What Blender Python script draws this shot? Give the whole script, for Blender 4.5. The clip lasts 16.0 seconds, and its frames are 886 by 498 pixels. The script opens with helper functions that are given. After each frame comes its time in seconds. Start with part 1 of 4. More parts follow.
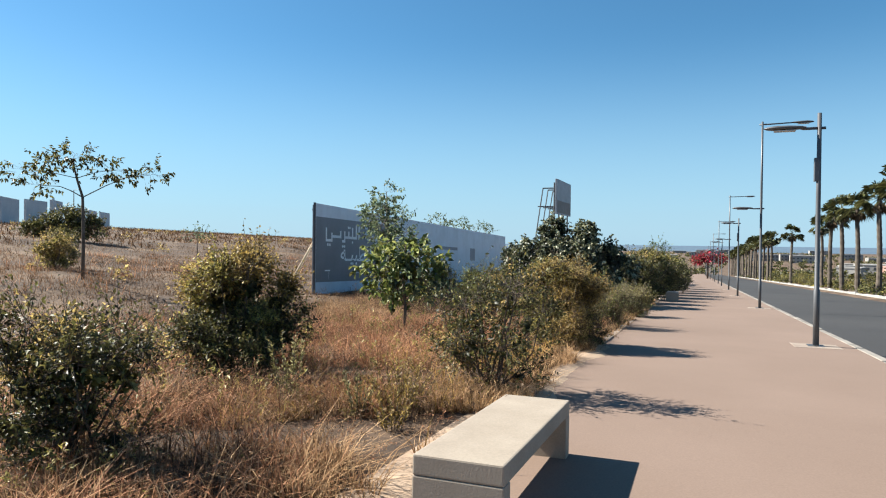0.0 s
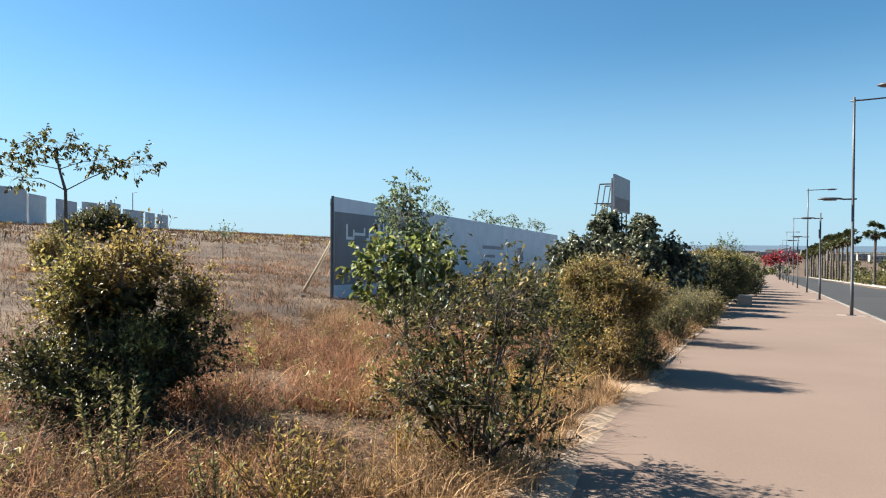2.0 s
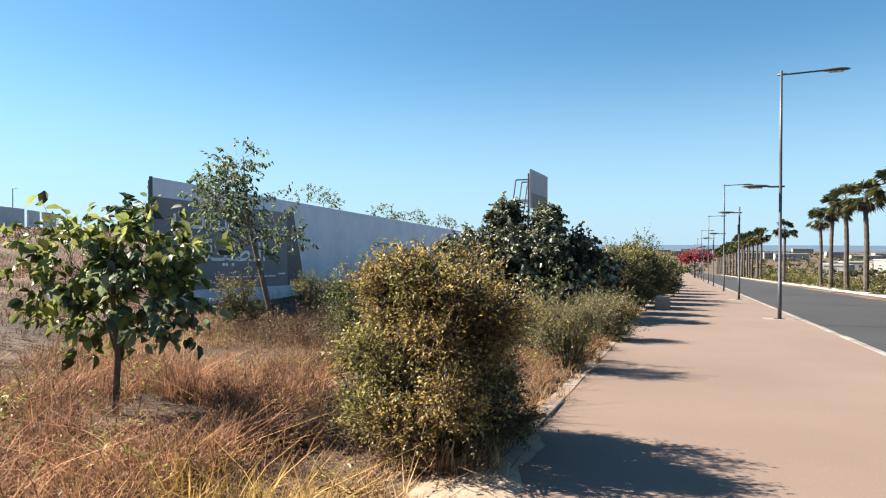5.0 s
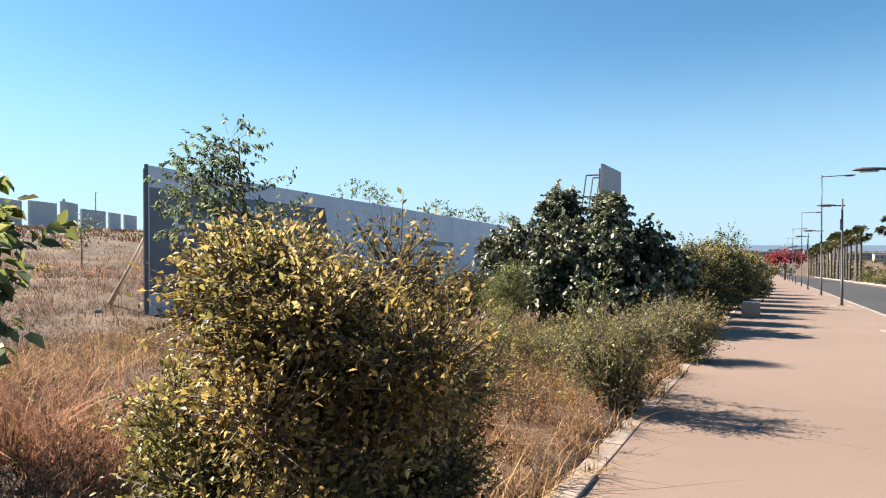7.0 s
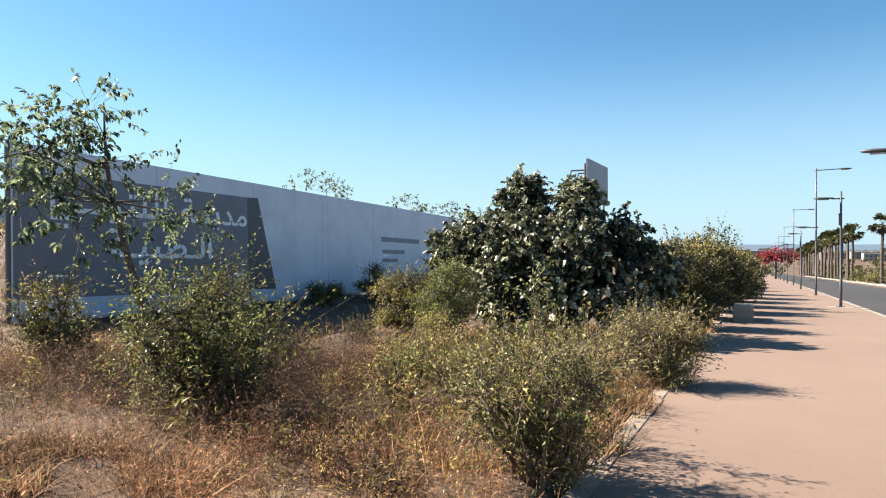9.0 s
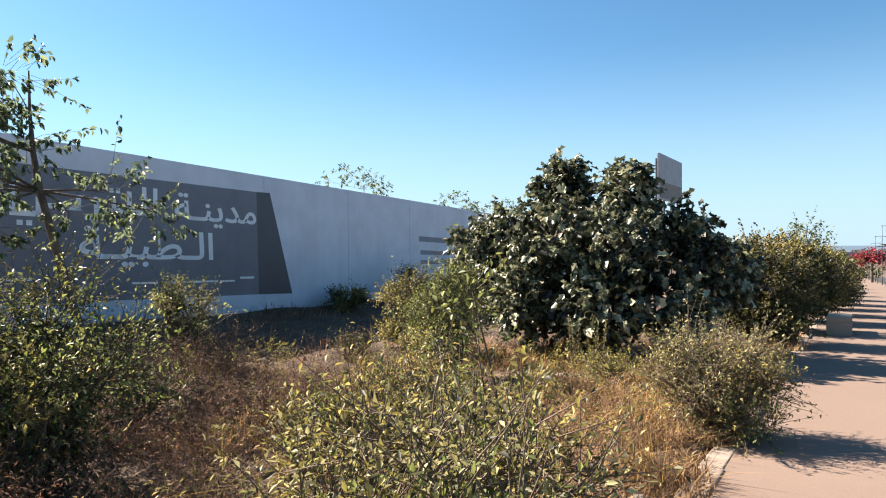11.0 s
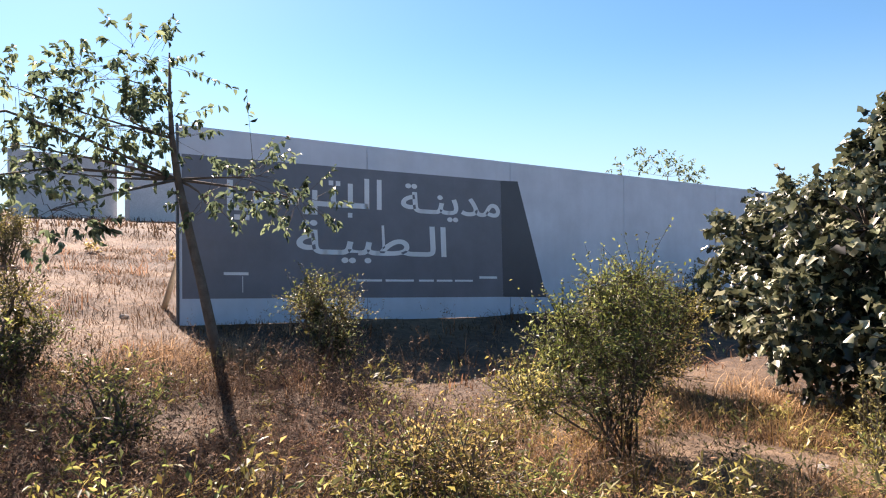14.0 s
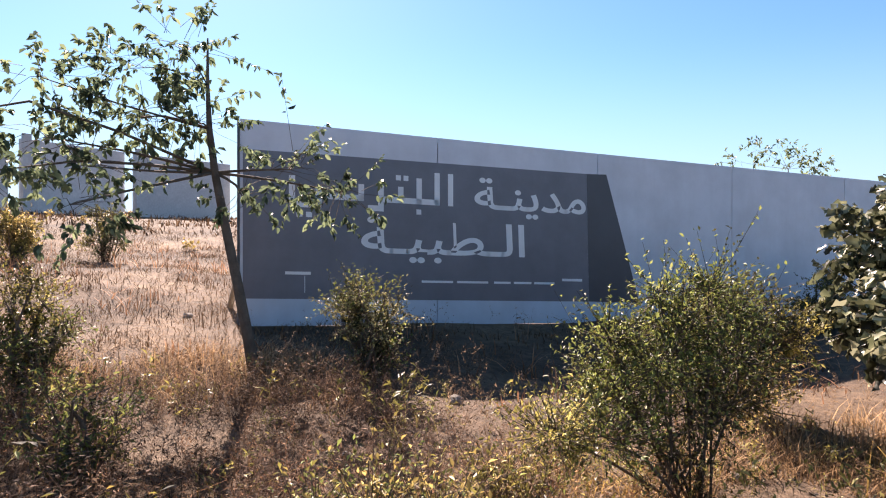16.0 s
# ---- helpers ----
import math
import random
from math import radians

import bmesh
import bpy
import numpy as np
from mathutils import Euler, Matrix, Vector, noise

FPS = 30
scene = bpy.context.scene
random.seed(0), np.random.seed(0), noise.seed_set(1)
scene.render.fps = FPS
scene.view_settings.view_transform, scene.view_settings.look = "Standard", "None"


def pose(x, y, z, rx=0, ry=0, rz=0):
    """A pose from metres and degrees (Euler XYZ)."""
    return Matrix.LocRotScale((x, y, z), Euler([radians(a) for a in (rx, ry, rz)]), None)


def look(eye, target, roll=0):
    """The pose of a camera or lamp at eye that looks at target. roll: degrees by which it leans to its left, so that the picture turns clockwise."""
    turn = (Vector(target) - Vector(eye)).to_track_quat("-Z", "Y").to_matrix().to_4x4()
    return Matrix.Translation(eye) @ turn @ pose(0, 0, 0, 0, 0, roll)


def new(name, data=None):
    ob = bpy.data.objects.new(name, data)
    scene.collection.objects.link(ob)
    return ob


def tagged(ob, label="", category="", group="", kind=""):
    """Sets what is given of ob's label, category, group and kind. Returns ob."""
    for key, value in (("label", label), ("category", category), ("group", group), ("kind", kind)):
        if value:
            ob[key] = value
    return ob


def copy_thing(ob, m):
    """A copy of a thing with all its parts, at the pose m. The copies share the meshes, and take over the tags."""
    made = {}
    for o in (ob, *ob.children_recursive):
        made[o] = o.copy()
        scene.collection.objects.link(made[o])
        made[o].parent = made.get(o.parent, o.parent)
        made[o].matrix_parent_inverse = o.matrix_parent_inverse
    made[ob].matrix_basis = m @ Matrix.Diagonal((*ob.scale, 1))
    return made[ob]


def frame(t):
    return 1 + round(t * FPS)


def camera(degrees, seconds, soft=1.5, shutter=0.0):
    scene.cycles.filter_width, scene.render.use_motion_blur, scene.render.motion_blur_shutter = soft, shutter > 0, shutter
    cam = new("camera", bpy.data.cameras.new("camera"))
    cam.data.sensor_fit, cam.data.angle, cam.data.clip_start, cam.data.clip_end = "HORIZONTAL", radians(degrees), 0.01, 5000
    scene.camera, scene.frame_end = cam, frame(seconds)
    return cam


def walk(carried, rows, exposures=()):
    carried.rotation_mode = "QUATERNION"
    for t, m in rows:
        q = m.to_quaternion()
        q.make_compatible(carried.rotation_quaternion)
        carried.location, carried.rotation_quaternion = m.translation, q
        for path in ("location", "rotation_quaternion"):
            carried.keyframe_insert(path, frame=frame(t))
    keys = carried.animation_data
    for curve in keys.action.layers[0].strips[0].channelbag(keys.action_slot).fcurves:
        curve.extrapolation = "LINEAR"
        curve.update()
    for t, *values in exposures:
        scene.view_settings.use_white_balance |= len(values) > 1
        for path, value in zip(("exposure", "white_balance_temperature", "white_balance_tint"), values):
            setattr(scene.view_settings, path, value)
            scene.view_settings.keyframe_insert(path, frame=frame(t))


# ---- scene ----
cam = camera(67.2, 16.0, soft=1.1)
METRES, EYE, TILT, LEAN, TURN = 21.0, 1.545, -1.35, 0.4, 20.9
ROWS = [
    (0.0, 0.0, 0.0, 0.0, -0.01, 0.64, -1.0),
    (0.5, 0.0075, 0.0354, 0.0004, 0.66, 0.65, -0.92),
    (1.0, 0.0178, 0.0687, 0.0, 2.79, 0.63, -0.93),
    (1.5, 0.0286, 0.1042, -0.0011, 4.12, 0.63, -0.85),
    (2.0, 0.0382, 0.1401, -0.0015, 5.0, 0.63, -0.84),
    (2.5, 0.0479, 0.1753, -0.0016, 3.79, 0.69, -0.72),
    (3.0, 0.0595, 0.2107, -0.0031, 3.51, 0.68, -0.65),
    (3.5, 0.0734, 0.2446, -0.0027, 1.34, 0.78, -0.56),
    (4.0, 0.0877, 0.2788, -0.0046, -0.72, 0.74, -0.52),
    (4.2, 0.0925, 0.2926, -0.0047, -1.85, 0.75, -0.5),
    (6.3, 0.1374, 0.4395, -0.0062, 3.34, 0.79, -0.4),
    (6.5, 0.1418, 0.4516, -0.0064, 4.39, 0.79, -0.39),
    (7.0, 0.1528, 0.4818, -0.0072, 5.17, 0.8, -0.46),
    (7.5, 0.1674, 0.5131, -0.0072, 3.39, 0.86, -0.33),
    (8.0, 0.1786, 0.5445, -0.0086, 3.43, 0.81, -0.43),
    (8.5, 0.1886, 0.5766, -0.0084, 3.57, 0.85, -0.35),
    (9.0, 0.1958, 0.6109, -0.0102, 4.47, 0.79, -0.36),
    (9.2, 0.1996, 0.6226, -0.0103, 4.4, 0.79, -0.36),
    (11.3, 0.2388, 0.7455, -0.0111, 11.0, 0.95, -0.31),
    (11.5, 0.2438, 0.757, -0.0113, 10.07, 0.95, -0.3),
    (12.0, 0.2589, 0.7849, -0.0137, 9.21, 0.89, -0.21),
    (12.5, 0.2682, 0.8151, -0.013, 6.49, 0.9, -0.12),
    (13.0, 0.2713, 0.8462, -0.0129, 23.9, 0.83, -0.57),
    (13.5, 0.2771, 0.8721, -0.0126, 30.21, 0.82, -0.72),
    (14.0, 0.2813, 0.8963, -0.0114, 41.09, 0.6, -0.99),
    (14.5, 0.2803, 0.9187, -0.011, 42.12, 0.49, -1.08),
    (15.0, 0.2784, 0.9374, -0.0119, 47.47, 0.47, -1.13),
    (15.5, 0.2735, 0.9465, -0.0115, 50.41, 0.4, -1.3),
    (16.0, 0.2712, 0.951, -0.0114, 50.46, 0.46, -1.36),
]


walk(cam, [(t, pose(0, 0, EYE, TILT, LEAN, TURN) @ pose(METRES * x, METRES * y, METRES * z, 90 + pitch, roll, yaw)) for t, x, y, z, yaw, pitch, roll in ROWS],
     exposures=[(0.0, 1.58, 6450, 9), (3.5, 1.73, 6650, 10), (7.0, 1.86, 6850, 14), (12.0, 1.97, 7100, 19), (13.5, 2.0, 7150, 24), (16.0, 2.03, 7350, 28)])

# ---- light ----
SUN_EL = radians(38.5)
SUN_DIR = Vector((-math.cos(SUN_EL) * 0.9995, -math.cos(SUN_EL) * 0.03, math.sin(SUN_EL)))
world = bpy.data.worlds.new("world")
scene.world = world
world.use_nodes = True
wn, wl = world.node_tree.nodes, world.node_tree.links
sky = wn.new("ShaderNodeTexSky")
sky.sky_type, sky.sun_disc = "NISHITA", False
sky.sun_elevation, sky.sun_rotation = SUN_EL, math.atan2(SUN_DIR.x, SUN_DIR.y)
sky.altitude, sky.air_density, sky.dust_density, sky.ozone_density = 300.0, 1.0, 0.35, 5.0
wn["Background"].inputs["Strength"].default_value = 0.05
hs = wn.new("ShaderNodeHueSaturation")
hs.inputs["Saturation"].default_value, hs.inputs["Hue"].default_value = 1.08, 0.484
wl.new(sky.outputs[0], hs.inputs["Color"])
haze = wn.new("ShaderNodeMix")
haze.data_type, haze.blend_type = "RGBA", "MULTIPLY"
haze.inputs[0].default_value, haze.inputs[7].default_value = 1.0, (0.70, 0.85, 0.94, 1)
wl.new(hs.outputs[0], haze.inputs[6])
# pale sea haze low on the sky
up = wn.new("ShaderNodeSeparateXYZ")
wl.new(wn.new("ShaderNodeTexCoord").outputs["Generated"], up.inputs[0])
low = wn.new("ShaderNodeMapRange")
low.interpolation_type = "SMOOTHSTEP"
low.inputs[1].default_value, low.inputs[2].default_value, low.inputs[3].default_value, low.inputs[4].default_value = -0.02, 0.3, 0.8, 0.0
wl.new(up.outputs[2], low.inputs[0])
pale = wn.new("ShaderNodeMix")
pale.data_type = "RGBA"
pale.inputs[7].default_value = (3.05, 4.85, 6.2, 1)
wl.new(low.outputs[0], pale.inputs[0])
wl.new(haze.outputs[2], pale.inputs[6])
wl.new(pale.outputs[2], wn["Background"].inputs["Color"])
sun = new("sun", bpy.data.lights.new("sun", "SUN"))
sun.data.energy, sun.data.angle, sun.data.color = 5.0, radians(0.53), (1.0, 0.94, 0.84)
sun.matrix_world = look((0, 0, 60), Vector((0, 0, 60)) - SUN_DIR)

# ---- the lie of the land ----
SLOPE = 0.0385
RISE_X = [0, 6, 9.5, 13, 16.5, 22, 34, 60, 98, 220, 2600]
RISE_Z = [0, 0, 0.1, 0.37, 0.85, 1.15, 2.45, 4.0, 5.5, 10, 10]


def gz(x, y):
    """Height of the ground at (x, y)."""
    x, y = np.asarray(x, float), np.asarray(y, float)
    road = -SLOPE * np.clip(y, -400, 420)
    field = -SLOPE * (np.clip(y, -400, 30) + 0.5 * (np.clip(y, 30, 420) - 30))
    w = np.clip((-x - 13) / 20, 0, 1) * np.clip((300 - y) / 150, 0, 1)
    rise = np.interp(-x, RISE_X, RISE_Z) * np.clip((320 - y) / 190, 0, 1)
    near = np.clip((-x - 2.2) / 2, 0, 1) * np.clip((60 - np.hypot(x, y - 15)) / 30, 0, 1)
    bump = 0.05 * np.sin(1.3 * x + 0.7 * y) * np.sin(0.9 * y - 0.5 * x) + 0.03 * np.sin(3.1 * x) * np.sin(2.7 * y + 1)
    return road * (1 - w) + field * w + rise + bump * near


def gh(x, y):
    return float(gz(x, y))


# ---- materials ----
def material(name, rough=0.7, metal=0.0):
    m = bpy.data.materials.new(name)
    m.use_nodes = True
    b = m.node_tree.nodes["Principled BSDF"]
    b.inputs["Roughness"].default_value, b.inputs["Metallic"].default_value = rough, metal
    return m, m.node_tree.nodes, m.node_tree.links, b


def ramp(n, l, fac, stops):
    r = n.new("ShaderNodeValToRGB")
    e = r.color_ramp.elements
    while len(e) < len(stops):
        e.new(0.5)
    for k, (p, c) in zip(e, stops):
        k.position, k.color = p, (*c, 1)
    l.new(fac, r.inputs[0])
    return r.outputs[0]


def tex(n, l, scale, detail=4, rough=0.6, coords="Object", stretch=None):
    c = n.new("ShaderNodeTexCoord").outputs[coords]
    if stretch:
        mp = n.new("ShaderNodeMapping")
        mp.inputs["Scale"].default_value = stretch
        l.new(c, mp.inputs[0])
        c = mp.outputs[0]
    t = n.new("ShaderNodeTexNoise")
    t.inputs["Scale"].default_value, t.inputs["Detail"].default_value, t.inputs["Roughness"].default_value = scale, detail, rough
    l.new(c, t.inputs["Vector"])
    return t.outputs["Fac"]


def mix(n, l, a, b, fac, mode="MIX"):
    m = n.new("ShaderNodeMix")
    m.data_type, m.blend_type = "RGBA", mode
    for v, s in ((fac, 0), (a, 6), (b, 7)):
        if isinstance(v, (int, float)):
            m.inputs[s].default_value = v
        elif isinstance(v, tuple):
            m.inputs[s].default_value = (*v, 1)
        else:
            l.new(v, m.inputs[s])
    return m.outputs[2]


def bumped(n, l, b, fac, strength=0.3, dist=0.02):
    k = n.new("ShaderNodeBump")
    k.inputs["Strength"].default_value, k.inputs["Distance"].default_value = strength, dist
    l.new(fac, k.inputs["Height"])
    l.new(k.outputs[0], b.inputs["Normal"])


def grainy(name, dark, light, big=0.8, fine=40.0, rough=0.85, metal=0.0, bump=0.25, vary=0.0, dist=0.01):
    """A rough surface with stains at one scale and grain at another."""
    m, n, l, b = material(name, rough, metal)
    c = ramp(n, l, tex(n, l, big, 5), [(0.3, dark), (0.7, light)])
    g = tex(n, l, fine, 3)
    c = mix(n, l, c, ramp(n, l, g, [(0.25, (0.55, 0.55, 0.55)), (0.75, (1.0, 1.0, 1.0))]), 0.5, "MULTIPLY")
    if vary:
        o = n.new("ShaderNodeObjectInfo").outputs["Random"]
        c = mix(n, l, c, ramp(n, l, o, [(0.0, (1 - vary, 1 - vary, 1 - vary)), (1.0, (1.0, 1.0, 1.0))]), 1.0, "MULTIPLY")
    l.new(c, b.inputs["Base Color"])
    bumped(n, l, b, g, bump, dist)
    return m


def foliage(name, stops, through_light=0.35, rough=0.5, patch=1.2, gloss=0.35, glow=(1.0, 0.85, 0.3), tuft=3.5, warm=(1.04, 0.97, 0.88)):
    """Leaves: every leaf has its own tint, with patches of colour from plant to plant and sprig to sprig, and lets some light through."""
    m, n, l, b = material(name, rough)
    b.inputs["Specular IOR Level"].default_value = gloss
    rnd = n.new("ShaderNodeNewGeometry").outputs["Random Per Island"]

    def weighed(value, weight, rest):
        k = n.new("ShaderNodeMath")
        k.operation = "MULTIPLY_ADD"
        l.new(value, k.inputs[0])
        k.inputs[1].default_value = weight
        if isinstance(rest, float):
            k.inputs[2].default_value = rest
        else:
            l.new(rest, k.inputs[2])
        return k.outputs[0]
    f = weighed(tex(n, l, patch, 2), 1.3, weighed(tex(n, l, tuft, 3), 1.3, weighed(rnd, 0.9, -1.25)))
    # stops darkened most at the low end, imitating shade between leaves by colour
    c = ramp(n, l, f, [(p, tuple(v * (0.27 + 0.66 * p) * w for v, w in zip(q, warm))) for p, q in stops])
    l.new(c, b.inputs["Base Color"])
    t = n.new("ShaderNodeBsdfTranslucent")
    l.new(mix(n, l, c, glow, 0.1), t.inputs["Color"])
    s = n.new("ShaderNodeMixShader")
    s.inputs[0].default_value = through_light * 0.8
    l.new(b.outputs[0], s.inputs[1])
    l.new(t.outputs[0], s.inputs[2])
    l.new(s.outputs[0], n["Material Output"].inputs["Surface"])
    return m


SOIL, n_, l_, b_ = material("dry_soil", 0.95)
c_ = ramp(n_, l_, tex(n_, l_, 0.33, 6, 0.65), [(0.33, (0.05, 0.03, 0.018)), (0.5, (0.11, 0.068, 0.04)), (0.66, (0.215, 0.142, 0.085))])
g_ = tex(n_, l_, 7.0, 8, 0.7)
c_ = mix(n_, l_, c_, ramp(n_, l_, g_, [(0.35, (0.35, 0.33, 0.31)), (0.6, (1.0, 1.0, 1.0))]), 0.85, "MULTIPLY")
l_.new(c_, b_.inputs["Base Color"])
bumped(n_, l_, b_, g_, 0.9, 0.06)
PAVING = grainy("pink_concrete", (0.177, 0.122, 0.0911), (0.209, 0.147, 0.113), 0.3, 60.0, 0.9, 0, 0.12)
ASPHALT = grainy("asphalt", (0.0239, 0.023, 0.023), (0.0377, 0.0363, 0.0359), 0.2, 80.0, 0.85, 0, 0.3)
KERB = grainy("kerb_concrete", (0.218, 0.198, 0.172), (0.322, 0.296, 0.26), 1.5, 50.0, 0.9, 0, 0.3, 0.25)
EDGE = grainy("edging_concrete", (0.278, 0.215, 0.168), (0.383, 0.313, 0.255), 2.0, 50.0, 0.9, 0, 0.35, 0.25)
WHITE_KERB = grainy("whitewashed_kerb", (0.291, 0.282, 0.254), (0.385, 0.376, 0.352), 2.0, 40.0, 0.8, 0, 0.2, 0.2)
BENCH = grainy("cast_stone", (0.275, 0.228, 0.176), (0.341, 0.289, 0.228), 2.5, 70.0, 0.8, 0, 0.15)
BARK = grainy("grey_bark", (0.075, 0.0562, 0.0413), (0.18, 0.143, 0.112), 6.0, 60.0, 0.95, 0, 0.6)
TWIG = grainy("dry_twig", (0.09, 0.0638, 0.045), (0.195, 0.143, 0.105), 8.0, 60.0, 0.95, 0, 0.4)
DARK_TWIG = grainy("dark_twig", (0.05, 0.038, 0.03), (0.13, 0.10, 0.075), 8.0, 60.0, 0.95, 0, 0.4)
PALM_BARK = grainy("palm_bark", (0.063, 0.049, 0.0385), (0.14, 0.115, 0.091), 2.0, 14.0, 0.95, 0, 0.6)
STEEL = grainy("grey_lamp_paint", (0.075, 0.0788, 0.0863), (0.12, 0.124, 0.131), 1.0, 40.0, 0.5, 0.3, 0.05)
LENS, n_, l_, b_ = material("lamp_glass", 0.2)
b_.inputs["Base Color"].default_value = (0.5, 0.5, 0.48, 1)
POLE = grainy("raw_timber", (0.375, 0.285, 0.188), (0.525, 0.427, 0.307), 3.0, 30.0, 0.9, 0, 0.4)
WALL = grainy("grey_render", (0.55, 0.56, 0.58), (0.72, 0.72, 0.72), 0.4, 8.0, 0.9, 0, 0.15, 0.15)
FAR_WHITE = grainy("white_render", (0.298, 0.288, 0.274), (0.374, 0.37, 0.355), 0.1, 2.0, 0.9, 0, 0.05, 0.25)
FAR_PINK = grainy("pink_render", (0.33, 0.198, 0.165), (0.409, 0.264, 0.224), 0.1, 2.0, 0.9, 0, 0.05, 0.2)
FAR_RED = grainy("red_cladding", (0.4, 0.032, 0.032), (0.496, 0.048, 0.048), 0.2, 3.0, 0.7, 0, 0.05)
DARK_GLASS = grainy("dark_opening", (0.03, 0.035, 0.04), (0.06, 0.065, 0.07), 0.5, 5.0, 0.3, 0, 0.02)
SEA = grainy("sea", (0.084, 0.119, 0.161), (0.105, 0.147, 0.189), 0.002, 0.05, 0.5, 0, 0.02)
BOARD = grainy("billboard_print", (0.30, 0.33, 0.36), (0.42, 0.45, 0.48), 0.3, 3.0, 0.6, 0, 0.05)

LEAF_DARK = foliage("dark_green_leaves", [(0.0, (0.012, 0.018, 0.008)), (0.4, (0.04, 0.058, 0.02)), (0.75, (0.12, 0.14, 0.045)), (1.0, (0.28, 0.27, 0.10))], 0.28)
# near-black low stops put the shaded gaps of the fig's crown into colour
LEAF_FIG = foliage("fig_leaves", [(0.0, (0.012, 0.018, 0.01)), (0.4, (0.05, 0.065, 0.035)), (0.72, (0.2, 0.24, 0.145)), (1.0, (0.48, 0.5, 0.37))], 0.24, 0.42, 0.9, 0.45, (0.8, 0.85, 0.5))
LEAF_OLIVE = foliage("olive_leaves", [(0.0, (0.06, 0.065, 0.02)), (0.35, (0.23, 0.225, 0.055)), (0.7, (0.38, 0.355, 0.10)), (1.0, (0.56, 0.50, 0.19))], 0.48)
LEAF_FRESH = foliage("fresh_leaves", [(0.0, (0.035, 0.055, 0.016)), (0.35, (0.125, 0.205, 0.05)), (0.7, (0.23, 0.335, 0.095)), (1.0, (0.38, 0.43, 0.16))], 0.48)
LEAF_GREY = foliage("grey_green_leaves", [(0.0, (0.06, 0.065, 0.03)), (0.35, (0.22, 0.23, 0.10)), (0.7, (0.44, 0.43, 0.21)), (1.0, (0.62, 0.60, 0.35))], 0.38, 0.55)
LEAF_GOLD = foliage("orange_leaves", [(0.0, (0.08, 0.055, 0.02)), (0.3, (0.27, 0.185, 0.04)), (0.7, (0.45, 0.32, 0.10)), (1.0, (0.58, 0.45, 0.19))], 0.52, 0.5, 1.0)
LEAF_RUST = foliage("browning_leaves", [(0.0, (0.06, 0.045, 0.025)), (0.35, (0.34, 0.25, 0.09)), (0.7, (0.52, 0.39, 0.15)), (1.0, (0.66, 0.53, 0.26))], 0.6, 0.5, 1.0)
LEAF_TREE = foliage("tree_leaves", [(0.0, (0.04, 0.06, 0.035)), (0.5, (0.12, 0.17, 0.09)), (1.0, (0.26, 0.32, 0.18))], 0.5, 0.5, 1.2, 0.3, (0.6, 0.85, 0.55))
LEAF_RED_BROWN = foliage("russet_leaves", [(0.0, (0.06, 0.025, 0.015)), (0.5, (0.2, 0.085, 0.055)), (1.0, (0.38, 0.2, 0.13))], 0.35)
LEAF_RED = foliage("red_blossom", [(0.0, (0.18, 0.015, 0.035)), (1.0, (0.5, 0.03, 0.09))], 0.3)
LEAF_PALM = foliage("palm_fronds", [(0.0, (0.025, 0.045, 0.018)), (0.6, (0.06, 0.085, 0.03)), (1.0, (0.13, 0.15, 0.06))], 0.2)
LEAF_DEAD = foliage("dead_fronds", [(0.0, (0.10, 0.07, 0.04)), (1.0, (0.22, 0.16, 0.10))], 0.1)
GRASS_STRAW = foliage("straw_grass", [(0.0, (0.16, 0.10, 0.055)), (0.5, (0.40, 0.275, 0.155)), (1.0, (0.62, 0.475, 0.30))], 0.35, 0.7, 0.5, 0.1, glow=(0.9, 0.62, 0.4), warm=(1.07, 0.93, 0.82))
GRASS_PINK = foliage("russet_grass", [(0.0, (0.14, 0.065, 0.04)), (0.5, (0.38, 0.20, 0.12)), (1.0, (0.60, 0.37, 0.23))], 0.3, 0.7, 0.35, 0.1, glow=(0.9, 0.62, 0.4), warm=(1.07, 0.93, 0.82))
GRASS_BROWN = foliage("brown_brush", [(0.0, (0.03, 0.02, 0.016)), (0.5, (0.19, 0.133, 0.098)), (1.0, (0.45, 0.34, 0.245))], 0.25, 0.8, 0.4, 0.1, glow=(0.9, 0.62, 0.4), warm=(1.07, 0.93, 0.82))
BRUSH_DARK = foliage("dark_dead_brush", [(0.0, (0.03, 0.02, 0.018)), (0.5, (0.11, 0.075, 0.062)), (1.0, (0.32, 0.23, 0.18))], 0.15, 0.8, 0.6, 0.1, glow=(0.9, 0.62, 0.4), warm=(1.07, 0.93, 0.82))
GRASS_FAR = foliage("dull_far_grass", [(0.0, (0.08, 0.045, 0.03)), (0.5, (0.17, 0.106, 0.067)), (1.0, (0.29, 0.195, 0.12))], 0.15, 0.8, 0.12, 0.05, glow=(0.9, 0.62, 0.4), warm=(1.07, 0.93, 0.82))
GRASS_GOLD = foliage("golden_weeds", [(0.0, (0.17, 0.12, 0.03)), (0.5, (0.42, 0.30, 0.08)), (1.0, (0.62, 0.46, 0.17))], 0.4, 0.7, 0.8, 0.1, glow=(0.9, 0.62, 0.4), warm=(1.07, 0.93, 0.82))

